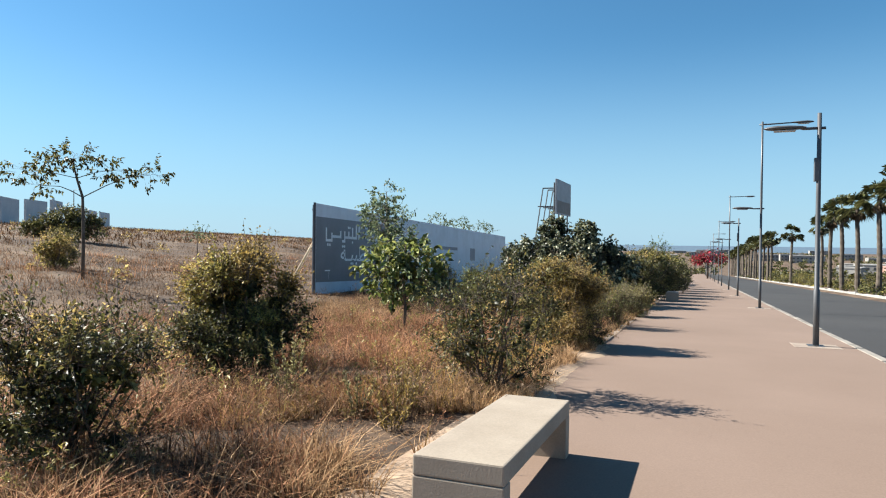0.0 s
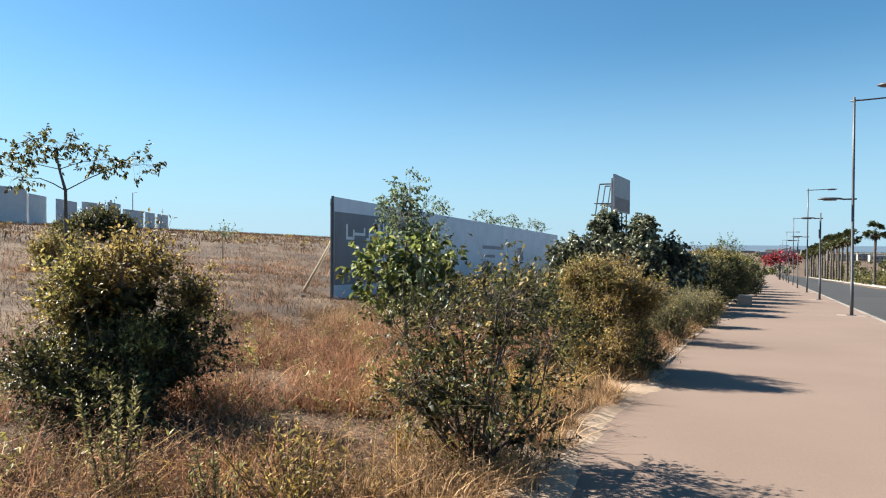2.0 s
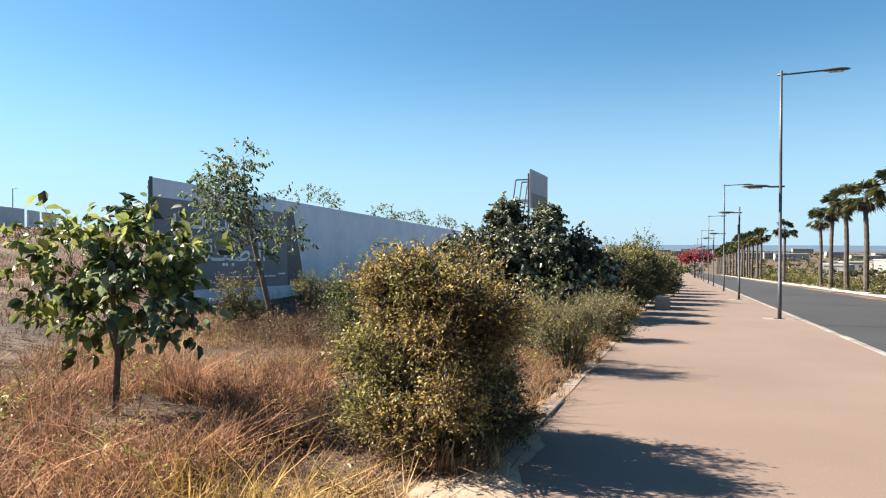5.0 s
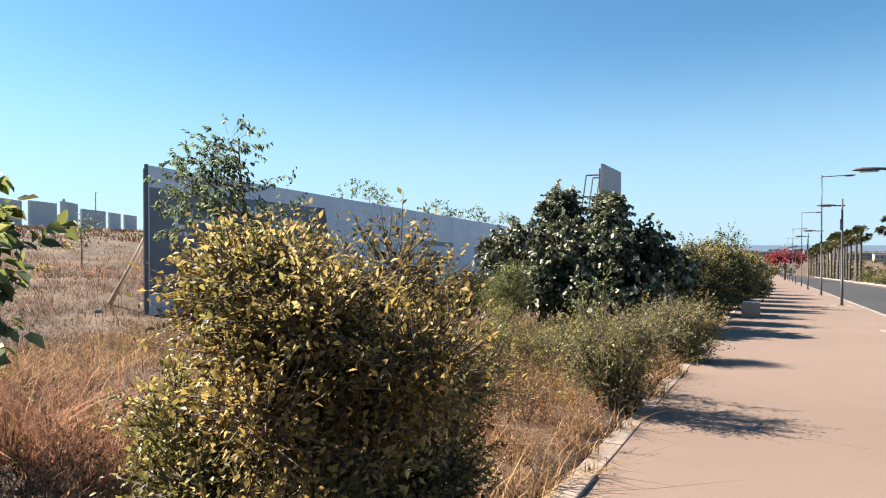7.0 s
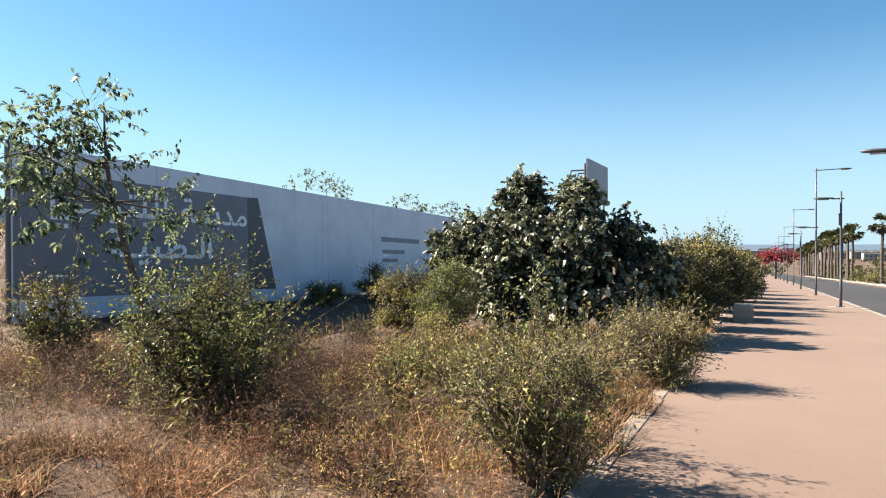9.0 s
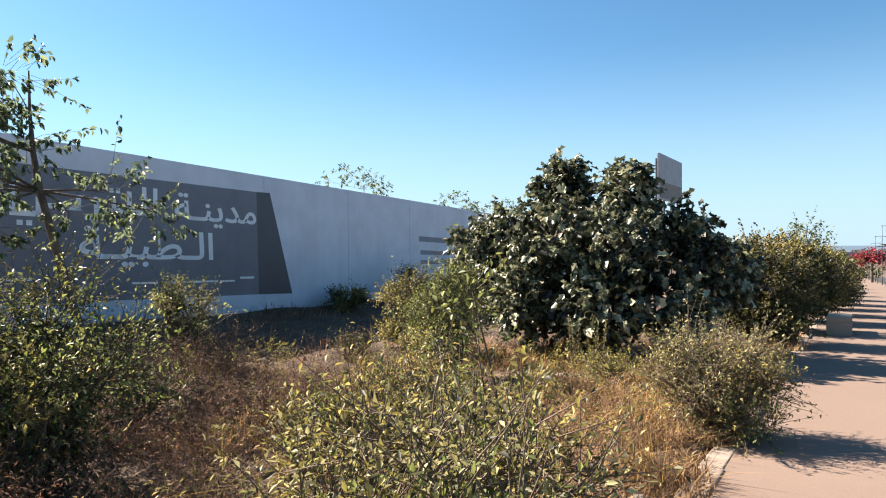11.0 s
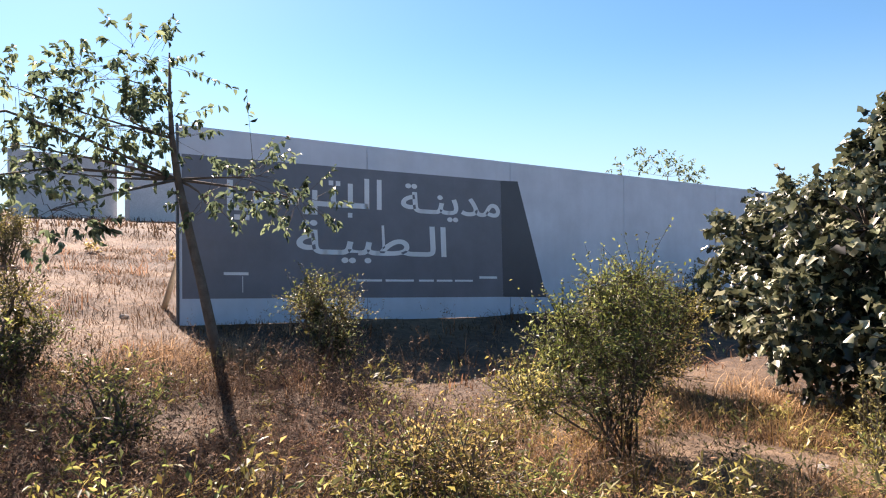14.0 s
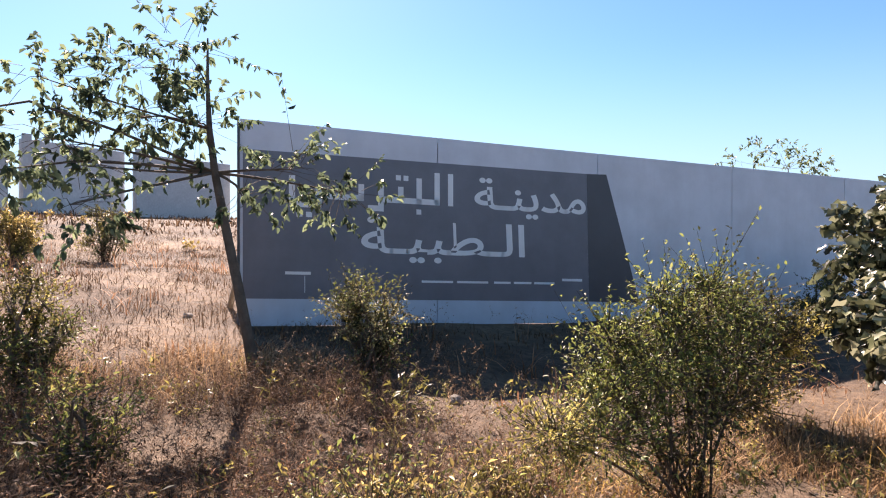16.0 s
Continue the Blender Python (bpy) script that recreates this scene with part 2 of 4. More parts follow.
# ---- mesh helpers ----
class Acc:
    """Collects vertices and faces of one mesh."""
    def __init__(self):
        self.v, self.f, self.n = [], [], 0

    def add(self, verts, faces):
        self.v.extend([tuple(p) for p in verts])
        self.f.extend([tuple(i + self.n for i in q) for q in faces])
        self.n = len(self.v)

    def tube(self, pts, radii, sides=6, cap=True):
        pts = [Vector(p) for p in pts]
        verts, faces = [], []
        for i, (p, r) in enumerate(zip(pts, radii)):
            d = (pts[min(i + 1, len(pts) - 1)] - pts[max(i - 1, 0)])
            d = d.normalized() if d.length > 1e-6 else Vector((0, 0, 1))
            a = d.cross(Vector((0.31, 0.95, 0.07))).normalized()
            b = d.cross(a)
            verts += [p + (a * math.cos(k * math.tau / sides) + b * math.sin(k * math.tau / sides)) * r for k in range(sides)]
        for i in range(len(pts) - 1):
            for k in range(sides):
                q = (k + 1) % sides
                faces.append((i * sides + k, i * sides + q, (i + 1) * sides + q, (i + 1) * sides + k))
        if cap:
            faces += [tuple(range(sides))[::-1], tuple(range((len(pts) - 1) * sides, len(pts) * sides))]
        self.add(verts, faces)

    def box(self, lo, hi, m=None, bevel=0.0):
        bm = bmesh.new()
        bmesh.ops.create_cube(bm, size=1.0)
        for v in bm.verts:
            v.co = Vector([(a + b) / 2 + c * (b - a) for a, b, c in zip(lo, hi, v.co)])
        if bevel:
            bmesh.ops.bevel(bm, geom=bm.edges[:], offset=bevel, segments=2, profile=0.6, affect="EDGES")
        if m:
            bm.transform(m)
        bm.verts.index_update()
        self.add([v.co for v in bm.verts], [[v.index for v in q.verts] for q in bm.faces])
        bm.free()

    def mesh(self, name, mat, smooth=False):
        me = bpy.data.meshes.new(name)
        me.from_pydata(self.v, [], self.f)
        me.materials.append(mat)
        if smooth:
            me.shade_smooth()
        return me


def fast(name, verts, faces, mat):
    """A mesh from arrays: verts n x 3, faces m x 3 or m x 4."""
    me = bpy.data.meshes.new(name)
    k = faces.shape[1]
    me.vertices.add(len(verts))
    me.vertices.foreach_set("co", np.asarray(verts, np.float32).ravel())
    me.loops.add(faces.size)
    me.loops.foreach_set("vertex_index", faces.ravel().astype(np.int32))
    me.polygons.add(len(faces))
    me.polygons.foreach_set("loop_start", np.arange(0, faces.size, k, dtype=np.int32))
    me.update(calc_edges=True)
    me.materials.append(mat)
    return me


def thing(name, m, label, category, group="", kind=""):
    ob = new(name)
    ob.empty_display_size = 0.2
    ob.matrix_basis = m if isinstance(m, Matrix) else pose(*m)
    return tagged(ob, label, category, group, kind)


def part(name, me, parent, label="", m=None):
    ob = new(name, me)
    ob.parent = parent
    if m:
        ob.matrix_basis = m
    return tagged(ob, label)


def whole(name, me, label, category, kind="", m=None):
    ob = new(name, me)
    if m:
        ob.matrix_basis = m
    return tagged(ob, label, category, "", kind)


def unit(a):
    return a / np.maximum(np.linalg.norm(a, axis=1, keepdims=True), 1e-9)


DIAMOND = ([(0, 0, 0), (0.45, 0.5, 0.12), (1, 0, -0.12), (0.45, -0.5, 0.12)], [(0, 1, 2), (0, 2, 3)])
BROAD = ([(0, 0, 0), (0.18, 0.42, 0.1), (0.6, 0.5, 0.1), (1, 0, -0.2), (0.6, -0.5, 0.1), (0.18, -0.42, 0.1)],
         [(0, 1, 2), (0, 2, 3), (0, 3, 4), (0, 4, 5)])
SLIVER = ([(0, 0.2, 0), (1, 0, 0), (0.45, -0.5, 0.1)], [(0, 1, 2)])
LOBED = ([(0, 0, 0), (0.05, 0.45, 0.08), (0.45, 0.30, 0.03), (0.68, 0.52, 0.1), (1, 0, -0.22), (0.68, -0.52, 0.1), (0.45, -0.30, 0.03), (0.05, -0.45, 0.08)],
         [(0, 1, 2), (0, 2, 4), (2, 3, 4), (0, 4, 6), (4, 5, 6), (0, 6, 7)])


def leaves(rng, at, way, length, width, shape):
    """Leaf blades at the places given, each along its way, turned at random about it."""
    tv, tf = np.array(shape[0], float), np.array(shape[1])
    n = len(at)
    d = unit(way)
    up = unit(np.array([0, 0, 1.0]) + rng.normal(0, 0.55, (n, 3)))
    s = unit(np.cross(d, up))
    u = np.cross(s, d)
    ln = length * rng.uniform(0.6, 1.25, (n, 1, 1))
    v = at[:, None, :] + ln * (tv[None, :, 0:1] * d[:, None] + width * tv[None, :, 1:2] * s[:, None] + tv[None, :, 2:3] * u[:, None])
    f = tf[None] + (np.arange(n) * len(tv))[:, None, None]
    return v.reshape(-1, 3), f.reshape(-1, 3)


def plant(name, x, y, label, category, lobes, bark, leaf, width=0.5, shape=DIAMOND, trunk=None, twig=0.25, per=9, seed=1, droop=0.0, stem=0.02, skin=0.75, group="", limb_from=0.35, shoot=0.07, first=0.1, core=0, heart=None):
    """A shrub or tree. lobes: (dx, dy, z, radius, flattening, twigs, material) in metres from the foot;
    stems run from the trunk or foot into each lobe, twigs stand out of its skin, and leaves grow along the twigs."""
    rng = np.random.default_rng(seed)
    g = gh(x, y) - 0.03
    top = thing(name, (x, y, g), label, category, group)
    wood = Acc()
    spine = [Vector(p) for p, _ in trunk] if trunk else None
    if trunk:
        wood.tube([p for p, _ in trunk], [r for _, r in trunk], 8)
    by_mat = {}
    for dx, dy, z, r, flat, count, mat in lobes:
        c = Vector((dx, dy, z))
        if spine:
            low = spine[max(1, int(len(spine) * limb_from)):]
            s = min(low, key=lambda p: (p - c).length + 1.2 * max(0, p.z - c.z + 0.25 * r))
            r0 = trunk[spine.index(s)][1] * 0.42
        else:
            s = Vector((rng.normal(0, 0.08), rng.normal(0, 0.08), 0))
            r0 = stem * rng.uniform(0.7, 1.2)
        mid = s.lerp(c, 0.5) + Vector(rng.normal(0, 0.06, 3)) * (c - s).length + Vector((0, 0, 0.06 * (c - s).length))
        path = [s, s.lerp(mid, 0.6), mid.lerp(c, 0.15), mid.lerp(c, 0.6), c]
        wood.tube(path, [r0, r0 * 0.85, r0 * 0.7, r0 * 0.5, r0 * 0.35], 5)
        out = unit(rng.normal(0, 1, (count, 3)))
        rad = r * rng.uniform(0, 1, (count, 1)) ** (1 - skin) * rng.uniform(0.75, 1.12, (count, 1))
        root = np.array(c) + out * rad * np.array([1, 1, flat]) * 0.8
        root[:, 2] = np.maximum(root[:, 2], 0.06)
        way = unit(out + np.array([0, 0, 0.45 - droop]) + rng.normal(0, 0.35, (count, 3)))
        ln = twig * rng.uniform(0.5, 1.3, (count, 1))
        ln *= np.where(rng.random((count, 1)) < shoot, 1.8, 1.0)
        tip = root + way * ln
        node = [mid.lerp(c, 0.6), c]
        for a, b in zip(root, tip):
            k = node[rng.integers(2)]
            a_, b_ = Vector(a), Vector(b)
            if rng.random() < 0.25:
                wood.tube([k, k.lerp(a_, 0.5) + Vector((0, 0, 0.03)), a_, b_], [r0 * 0.28, r0 * 0.22, r0 * 0.16, 0.0015], 3, False)
            else:
                wood.tube([a_, b_], [0.003 + 0.05 * r0, 0.0012], 3, False)
        tt = np.tile(np.linspace(first, 1.0, per), count)[:, None] + rng.normal(0, 0.05, (count * per, 1))
        at = np.repeat(root, per, 0) + tt * np.repeat(tip - root, per, 0) + rng.normal(0, 0.012, (count * per, 3))
        lw = unit(np.repeat(way, per, 0) * 0.6 + rng.normal(0, 0.75, (count * per, 3)) + np.array([0, 0, -droop]))
        lv, lf = leaves(rng, at, lw, leaf, width, shape)
        got = by_mat.setdefault(mat.name, [mat, [], [], 0])
        got[1].append(lv)
        got[2].append(lf + got[3])
        got[3] += len(lv)
    # core: oversized inner leaves, dark by default, that imitate the shade inside dense growth
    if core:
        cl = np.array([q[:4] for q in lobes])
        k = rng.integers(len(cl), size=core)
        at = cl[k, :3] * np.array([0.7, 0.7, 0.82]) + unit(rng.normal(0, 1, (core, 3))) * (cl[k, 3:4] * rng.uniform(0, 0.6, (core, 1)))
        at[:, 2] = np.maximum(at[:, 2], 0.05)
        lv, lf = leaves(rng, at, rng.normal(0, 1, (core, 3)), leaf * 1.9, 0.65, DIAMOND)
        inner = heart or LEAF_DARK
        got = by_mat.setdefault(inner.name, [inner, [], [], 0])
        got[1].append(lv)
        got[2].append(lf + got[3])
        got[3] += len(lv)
    part("trunk" if trunk else "stem", wood.mesh(name + "_wood", bark, True), top)
    for mat, vs, fs, _ in by_mat.values():
        part("crown" if trunk else "foliage", fast(name + "_leaves", np.concatenate(vs), np.concatenate(fs), mat), top, mat.name.replace("_", " "))
    return top


def bushy(rng, rx, ry, h, count, total, mats, low=0.12, flare=0.0):
    """Lobes of a roundish shrub: half-width rx by ry, height h; mats(dx, dy, z) names each lobe's leaves."""
    out, low, count = [], low * 0.2, int(count * 1.8)
    for i in range(count):
        a, q = i * 2.4 + rng.uniform(-0.4, 0.4), math.sqrt((i + 0.5) / count)
        r = rng.uniform(0.13, 0.29) * (rx + ry) / 2
        r = max(0.08, r - 0.05)
        z = h * (low + 0.1) + (h * (1 - low) - h * 0.1 - r * 0.8 - 0.12) * rng.uniform(0.05, 1.0) * (1 - 0.3 * q * q)
        dx, dy = (rx * 0.72 - 0.05) * q * math.cos(a), (ry * 0.72 - 0.05) * q * math.sin(a)
        k = 1 - flare * max(0.0, 1 - z / (0.6 * h))
        out.append((dx * k, dy * k, max(z, r * 0.5), r, rng.uniform(0.75, 1.05), int(total / count), mats(dx, dy, z)))
    for k in range(3):
        a, r = 2.1 * k + rng.uniform(0, 2), rng.uniform(0.15, 0.25) * rx
        z = h * rng.uniform(0.9, 1.0) - 0.12 - r
        out.append((0.34 * rx * math.cos(a), 0.34 * ry * math.sin(a), z, r, 0.9, int(0.7 * total / count), mats(0.34 * rx * math.cos(a), 0, z + 0.6 * r)))
    return out


def blades(rng, x, y, height, width, lean=0.95):
    """Grass blades as arrays: a bent strip of three faces each, standing on the ground."""
    n = len(x)
    z = gz(x, y) - 0.01
    a = rng.uniform(0, math.tau, n)
    h = height * rng.uniform(0.45, 1.25, n)
    w = width * rng.uniform(0.6, 1.4, n)
    s = np.stack([-np.sin(a), np.cos(a), 0 * a], 1) * w[:, None]
    tl = rng.normal(0, lean, n)
    d = np.stack([np.cos(a) * tl, np.sin(a) * tl, 1 + 0 * a], 1)
    p0 = np.stack([x, y, z], 1)
    p1 = p0 + d * (0.55 * h)[:, None]
    p2 = p1 + (d * np.array([2.0, 2.0, 0.8])) * (0.45 * h)[:, None]
    v = np.stack([p0 - s, p0 + s, p1 + s * 0.7, p1 - s * 0.7, p2], 1).reshape(-1, 3)
    f = np.array([[0, 1, 2], [0, 2, 3], [3, 2, 4]])[None] + (np.arange(n) * 5)[:, None, None]
    return v, f.reshape(-1, 3)


def crowns(name, seed, n, x0, x1, y0, y1, size, mat, label, per=70, leaf=0.3, category="trees", lift=0.55):
    """Far bushes or trees that nobody could count: loose leaf clumps."""
    rng = np.random.default_rng(seed)
    x, y = rng.uniform(x0, x1, n), rng.uniform(y0, y1, n)
    s = size * rng.uniform(0.5, 1.4, n)
    c = np.stack([x, y, gz(x, y) + s * lift], 1)
    o = unit(rng.normal(0, 1, (n * per, 3))) * rng.uniform(0.3, 1.0, (n * per, 1)) * np.array([1.1, 1.1, 0.75])
    at = np.repeat(c, per, 0) + o * np.repeat(s, per)[:, None] * (0.75 + 0.3 * np.sin(5 * o[:, :1]))
    v, f = leaves(rng, at, rng.normal(0, 1, (n * per, 3)), leaf, 0.7, DIAMOND)
    return whole(name, fast(name, v, f, mat), label, category, "stuff")


def clumps(rng, n_clump, per, x0, x1, y0, y1, spread, gap=0.4):
    """Places in tufts that leave bare ground between them, and how tall each tuft is."""
    cx, cy = rng.uniform(x0, x1, n_clump), rng.uniform(y0, y1, n_clump)
    tall = np.repeat(np.clip(np.exp(rng.normal(-0.05, 0.38, n_clump)), 0.4, 1.5), per)
    x = np.repeat(cx, per) + rng.normal(0, spread, n_clump * per)
    y = np.repeat(cy, per) + rng.normal(0, spread, n_clump * per)
    bare = np.sin(0.9 * x + 1.7 * np.sin(0.5 * y)) * np.sin(1.1 * y + 1.3 * np.sin(0.6 * x)) + 0.5 * np.sin(2.9 * x + 1.0) * np.sin(3.3 * y)
    edge = -1.8 + 0.22 * np.sin(1.1 * y) * np.clip((16 - y) / 8, 0, 1) + 0.1 * np.sin(3.7 * y)
    keep = (x < edge) & (bare < gap)
    return x[keep], y[keep], tall[keep]


def forb(rng, h, twigs, leaf, per):
    """One tangled weed: a bent stalk, side twigs and small dry leaves, as arrays."""
    vs, fs, k = [], [], 0

    def stick(a, b, w):
        nonlocal k
        s = np.cross(b - a, rng.normal(0, 1, 3))
        s = s / max(np.linalg.norm(s), 1e-6) * w
        vs.append(np.array([a - s, a + s, b]))
        fs.append(np.array([[0, 1, 2]]) + k)
        k += 3
    top = np.array([rng.normal(0, 0.3) * h, rng.normal(0, 0.3) * h, h])
    stick(np.zeros(3), top, 0.005)
    for i in range(twigs):
        a = top * rng.uniform(0.1, 0.95)
        d = rng.normal(0, 1, 3) + np.array([0, 0, 0.7])
        b = a + d / np.linalg.norm(d) * h * rng.uniform(0.3, 0.65)
        b[2] = max(b[2], 0.01)
        stick(a, b, 0.003)
        at = a + (b - a) * rng.uniform(0.2, 1.0, (per, 1))
        lv, lf = leaves(rng, at, rng.normal(0, 1, (per, 3)), leaf, 0.42, SLIVER)
        vs.append(lv)
        fs.append(lf + k)
        k += len(lv)
    return np.concatenate(vs), np.concatenate(fs)


def brush(name, seed, zones, mat, label, leaf=0.03, twigs=7, per=5, category="brush"):
    """zones: (count, x0, x1, y0, y1, height): weeds scattered over the field."""
    rng = np.random.default_rng(seed)
    forms = [forb(rng, 1.0, twigs, leaf / 0.4, per) for _ in range(7)]
    vs, fs, k = [], [], 0
    for n, x0, x1, y0, y1, height in zones:
        x, y, tall = clumps(rng, n, 3, x0, x1, y0, y1, 0.25, 0.95)
        z = gz(x, y) - 0.01
        for px, py, pz, tk in zip(x, y, z, tall):
            v, f = forms[rng.integers(7)]
            a, h = rng.uniform(0, math.tau), height * tk * rng.uniform(0.6, 1.25)
            w = v * np.array([h, h, h * 0.9])
            vs.append(np.stack([w[:, 0] * math.cos(a) - w[:, 1] * math.sin(a) + px, w[:, 0] * math.sin(a) + w[:, 1] * math.cos(a) + py, w[:, 2] + pz], 1))
            fs.append(f + k)
            k += len(v)
    return whole(name, fast(name, np.concatenate(vs), np.concatenate(fs), mat), label, category, "stuff")


def grass(name, seed, zones, mat, label, category="grass", gap=0.4):
    """zones: (clumps, blades per clump, x0, x1, y0, y1, spread, height, width)."""
    rng = np.random.default_rng(seed)
    vs, fs, k = [], [], 0
    for n, per, x0, x1, y0, y1, spread, height, width in zones:
        x, y, tall = clumps(rng, n, per, x0, x1, y0, y1, spread, gap)
        v, f = blades(rng, x, y, height * tall, width)
        vs.append(v)
        fs.append(f + k)
        k += len(v)
    return whole(name, fast(name, np.concatenate(vs), np.concatenate(fs), mat), label, category, "stuff")


# ---- ground, pavement, road ----
def lines(*spans):
    out = []
    for a, b, n in spans:
        out += list(np.linspace(a, b, n, endpoint=False))
    return np.array(out + [spans[-1][1]])


gx = lines((-2600, -220, 10), (-220, -60, 24), (-60, -24, 36), (-24, -2.0, 88), (-2.0, -1.88, 1), (-1.88, 12.0, 6), (12.0, 60, 16), (60, 300, 12), (300, 2600, 8))
gy = lines((-200, -10, 12), (-10, 40, 110), (40, 120, 50), (120, 420, 50), (420, 4900, 30))
GX, GY = np.meshgrid(gx, gy)
GZ = gz(GX, GY)
GZ[(GX > -1.95) & (GX < 11.9)] -= 0.3
idx = np.arange(GX.size).reshape(GX.shape)
faces = np.stack([idx[:-1, :-1], idx[:-1, 1:], idx[1:, 1:], idx[1:, :-1]], -1).reshape(-1, 4)
whole("ground", fast("ground", np.stack([GX, GY, GZ], -1).reshape(-1, 3), faces, SOIL), "dry reddish-brown soil of a sloping waste field", "ground", "structure")


def strip(name, xs, y0, y1, lift, thick, mat, label, category, step=5.0):
    a = Acc()
    n = int((y1 - y0) / step)
    for i in range(n + 1):
        y = y0 + (y1 - y0) * i / n
        z = -SLOPE * y + lift
        a.add([(xs[0], y, z), (xs[1], y, z), (xs[1], y, z - thick), (xs[0], y, z - thick)], [])
    f = []
    for i in range(n):
        for k in range(4):
            q = (k + 1) % 4
            f.append((4 * i + k, 4 * i + q, 4 * i + 4 + q, 4 * i + 4 + k))
    a.f = f + [(3, 2, 1, 0), (4 * n, 4 * n + 1, 4 * n + 2, 4 * n + 3)]
    return whole(name, a.mesh(name, mat), label, category, "structure")


walkway = strip("pavement", (-1.75, 3.12), -8, 400, 0.0, 0.25, PAVING, "wide pink concrete footpath running downhill", "pavement")
roadway = strip("road", (3.28, 11.7), -8, 400, -0.14, 0.2, ASPHALT, "dark grey asphalt road running downhill", "road")

# sand and dead grass that have drifted over the path's edge
a = Acc()
nd = np.random.default_rng(31)
for i in range(150):
    y = -6 + i * 0.135
    e = -1.62 + 0.12 * math.sin(1.1 * y) + 0.06 * math.sin(4.3 * y) + float(nd.uniform(-0.03, 0.03))
    if y > 12:
        e -= 0.15 * (y - 12) / 2
    if y < 12.6:
        e = max(e, -1.7)
    a.add([(-2.3, y, gh(-2.3, y) - 0.01), (-1.9, y, -SLOPE * y + 0.035), (e - 0.08, y, -SLOPE * y + 0.016), (e, y, -SLOPE * y - 0.004)], [])
a.f = [(4 * i + k, 4 * i + k + 1, 4 * i + 5 + k, 4 * i + 4 + k) for i in range(149) for k in range(3)]
SAND = grainy("pale_sand", (0.288, 0.2, 0.132), (0.44, 0.328, 0.232), 2.0, 25.0, 0.95, 0, 0.6, dist=0.02)
whole("sand_drift", a.mesh("sand_drift", SAND, True), "pale sand drifted over a path edge", "sand", "structure")

# ---- sea and far shore ----
a = Acc()
a.add([(-4800, 1500, -15.9), (4800, 1500, -15.9), (4800, 4900, -15.6), (-4800, 4900, -15.6)], [(0, 1, 2, 3)])
whole("water", a.mesh("water", SEA), "flat blue-grey sea on the horizon", "sea", "structure")

# ---- hoarding with the dark printed panel ----
BOARD_TURN = math.degrees(math.atan(0.045))
HB = pose(-13.0, 21.0, 0, 0, 0, 90 + BOARD_TURN)
HB_SLOPE = -0.031


def hb_z(u):
    return HB_SLOPE * u


def sheet(name, poly, y, thick, mat):
    """A flat sheet in the hoarding's own plane: poly of (along, up), its front at y."""
    v = [(u, y, z + hb_z(u)) for u, z in poly] + [(u, y + thick, z + hb_z(u)) for u, z in poly]
    n = len(poly)
    f = [tuple(range(n)), tuple(range(2 * n - 1, n - 1, -1))] + [((k + 1) % n, k, n + k, n + (k + 1) % n) for k in range(n)]
    bm = bmesh.new()
    bv = [bm.verts.new(p) for p in v]
    for q in f:
        bm.faces.new([bv[i] for i in q])
    bmesh.ops.recalc_face_normals(bm, faces=bm.faces[:])
    me = bpy.data.meshes.new(name)
    bm.to_mesh(me)
    bm.free()
    me.materials.append(mat)
    return me


def printed(name, low, high, blotch):
    """Printed sheet metal, paler above and bluer below, with weather stains."""
    m, n, l, b = material(name, 0.45)
    sep = n.new("ShaderNodeSeparateXYZ")
    l.new(n.new("ShaderNodeTexCoord").outputs["Object"], sep.inputs[0])
    mr = n.new("ShaderNodeMapRange")
    mr.inputs[1].default_value, mr.inputs[2].default_value = -0.8, 2.2
    l.new(sep.outputs[2], mr.inputs[0])
    c = ramp(n, l, mr.outputs[0], [(0.0, low), (0.7, high)])
    st = tex(n, l, 0.9, 6, 0.65)
    c = mix(n, l, c, ramp(n, l, st, [(0.35, (blotch, blotch, blotch)), (0.62, (1.0, 1.0, 1.0))]), 0.8, "MULTIPLY")
    dr = tex(n, l, 3.0, 3, 0.6, "Object", (1.0, 1.0, 0.12))
    c = mix(n, l, c, ramp(n, l, dr, [(0.3, (0.86, 0.86, 0.86)), (0.6, (1.0, 1.0, 1.0))]), 0.35, "MULTIPLY")
    l.new(c, b.inputs["Base Color"])
    return m


PRINT_PALE = printed("pale_print", (0.48, 0.60, 0.72), (0.72, 0.74, 0.80), 0.82)
PRINT_DARK = printed("charcoal_print", (0.17, 0.175, 0.205), (0.195, 0.20, 0.23), 0.75)
PRINT_DARKER = printed("black_print", (0.07, 0.074, 0.09), (0.085, 0.09, 0.105), 0.8)
PRINT_TEXT = printed("faded_white_print", (0.82, 0.83, 0.84), (0.86, 0.87, 0.88), 0.85)
SHEET_BACK = grainy("galvanised_steel", (0.3, 0.31, 0.32), (0.42, 0.43, 0.44), 2.0, 30.0, 0.5, 0.6, 0.05)

hoarding = thing("hoarding", HB, "long pale sheet-metal hoarding with a charcoal printed panel", "hoarding")
SEAMS = [0.0, 3.4, 6.78, 10.2, 13.6, 17.0, 20.4, 23.8, 27.2, 30.6]
for u0, u1 in zip(SEAMS, SEAMS[1:]):
    p = part("panel", sheet("panel", [(u0 + 0.008, -0.47), (u1 - 0.008, -0.47), (u1 - 0.008, 2.87), (u0 + 0.008, 2.87)], 0, 0.035, PRINT_PALE), hoarding)
for u in SEAMS:
    a = Acc()
    a.box((u - 0.03, 0.04, -0.7 + hb_z(u)), (u + 0.03, 0.1, 2.8 + hb_z(u)))
    part("post", a.mesh("post", SHEET_BACK), hoarding, "galvanised steel post")
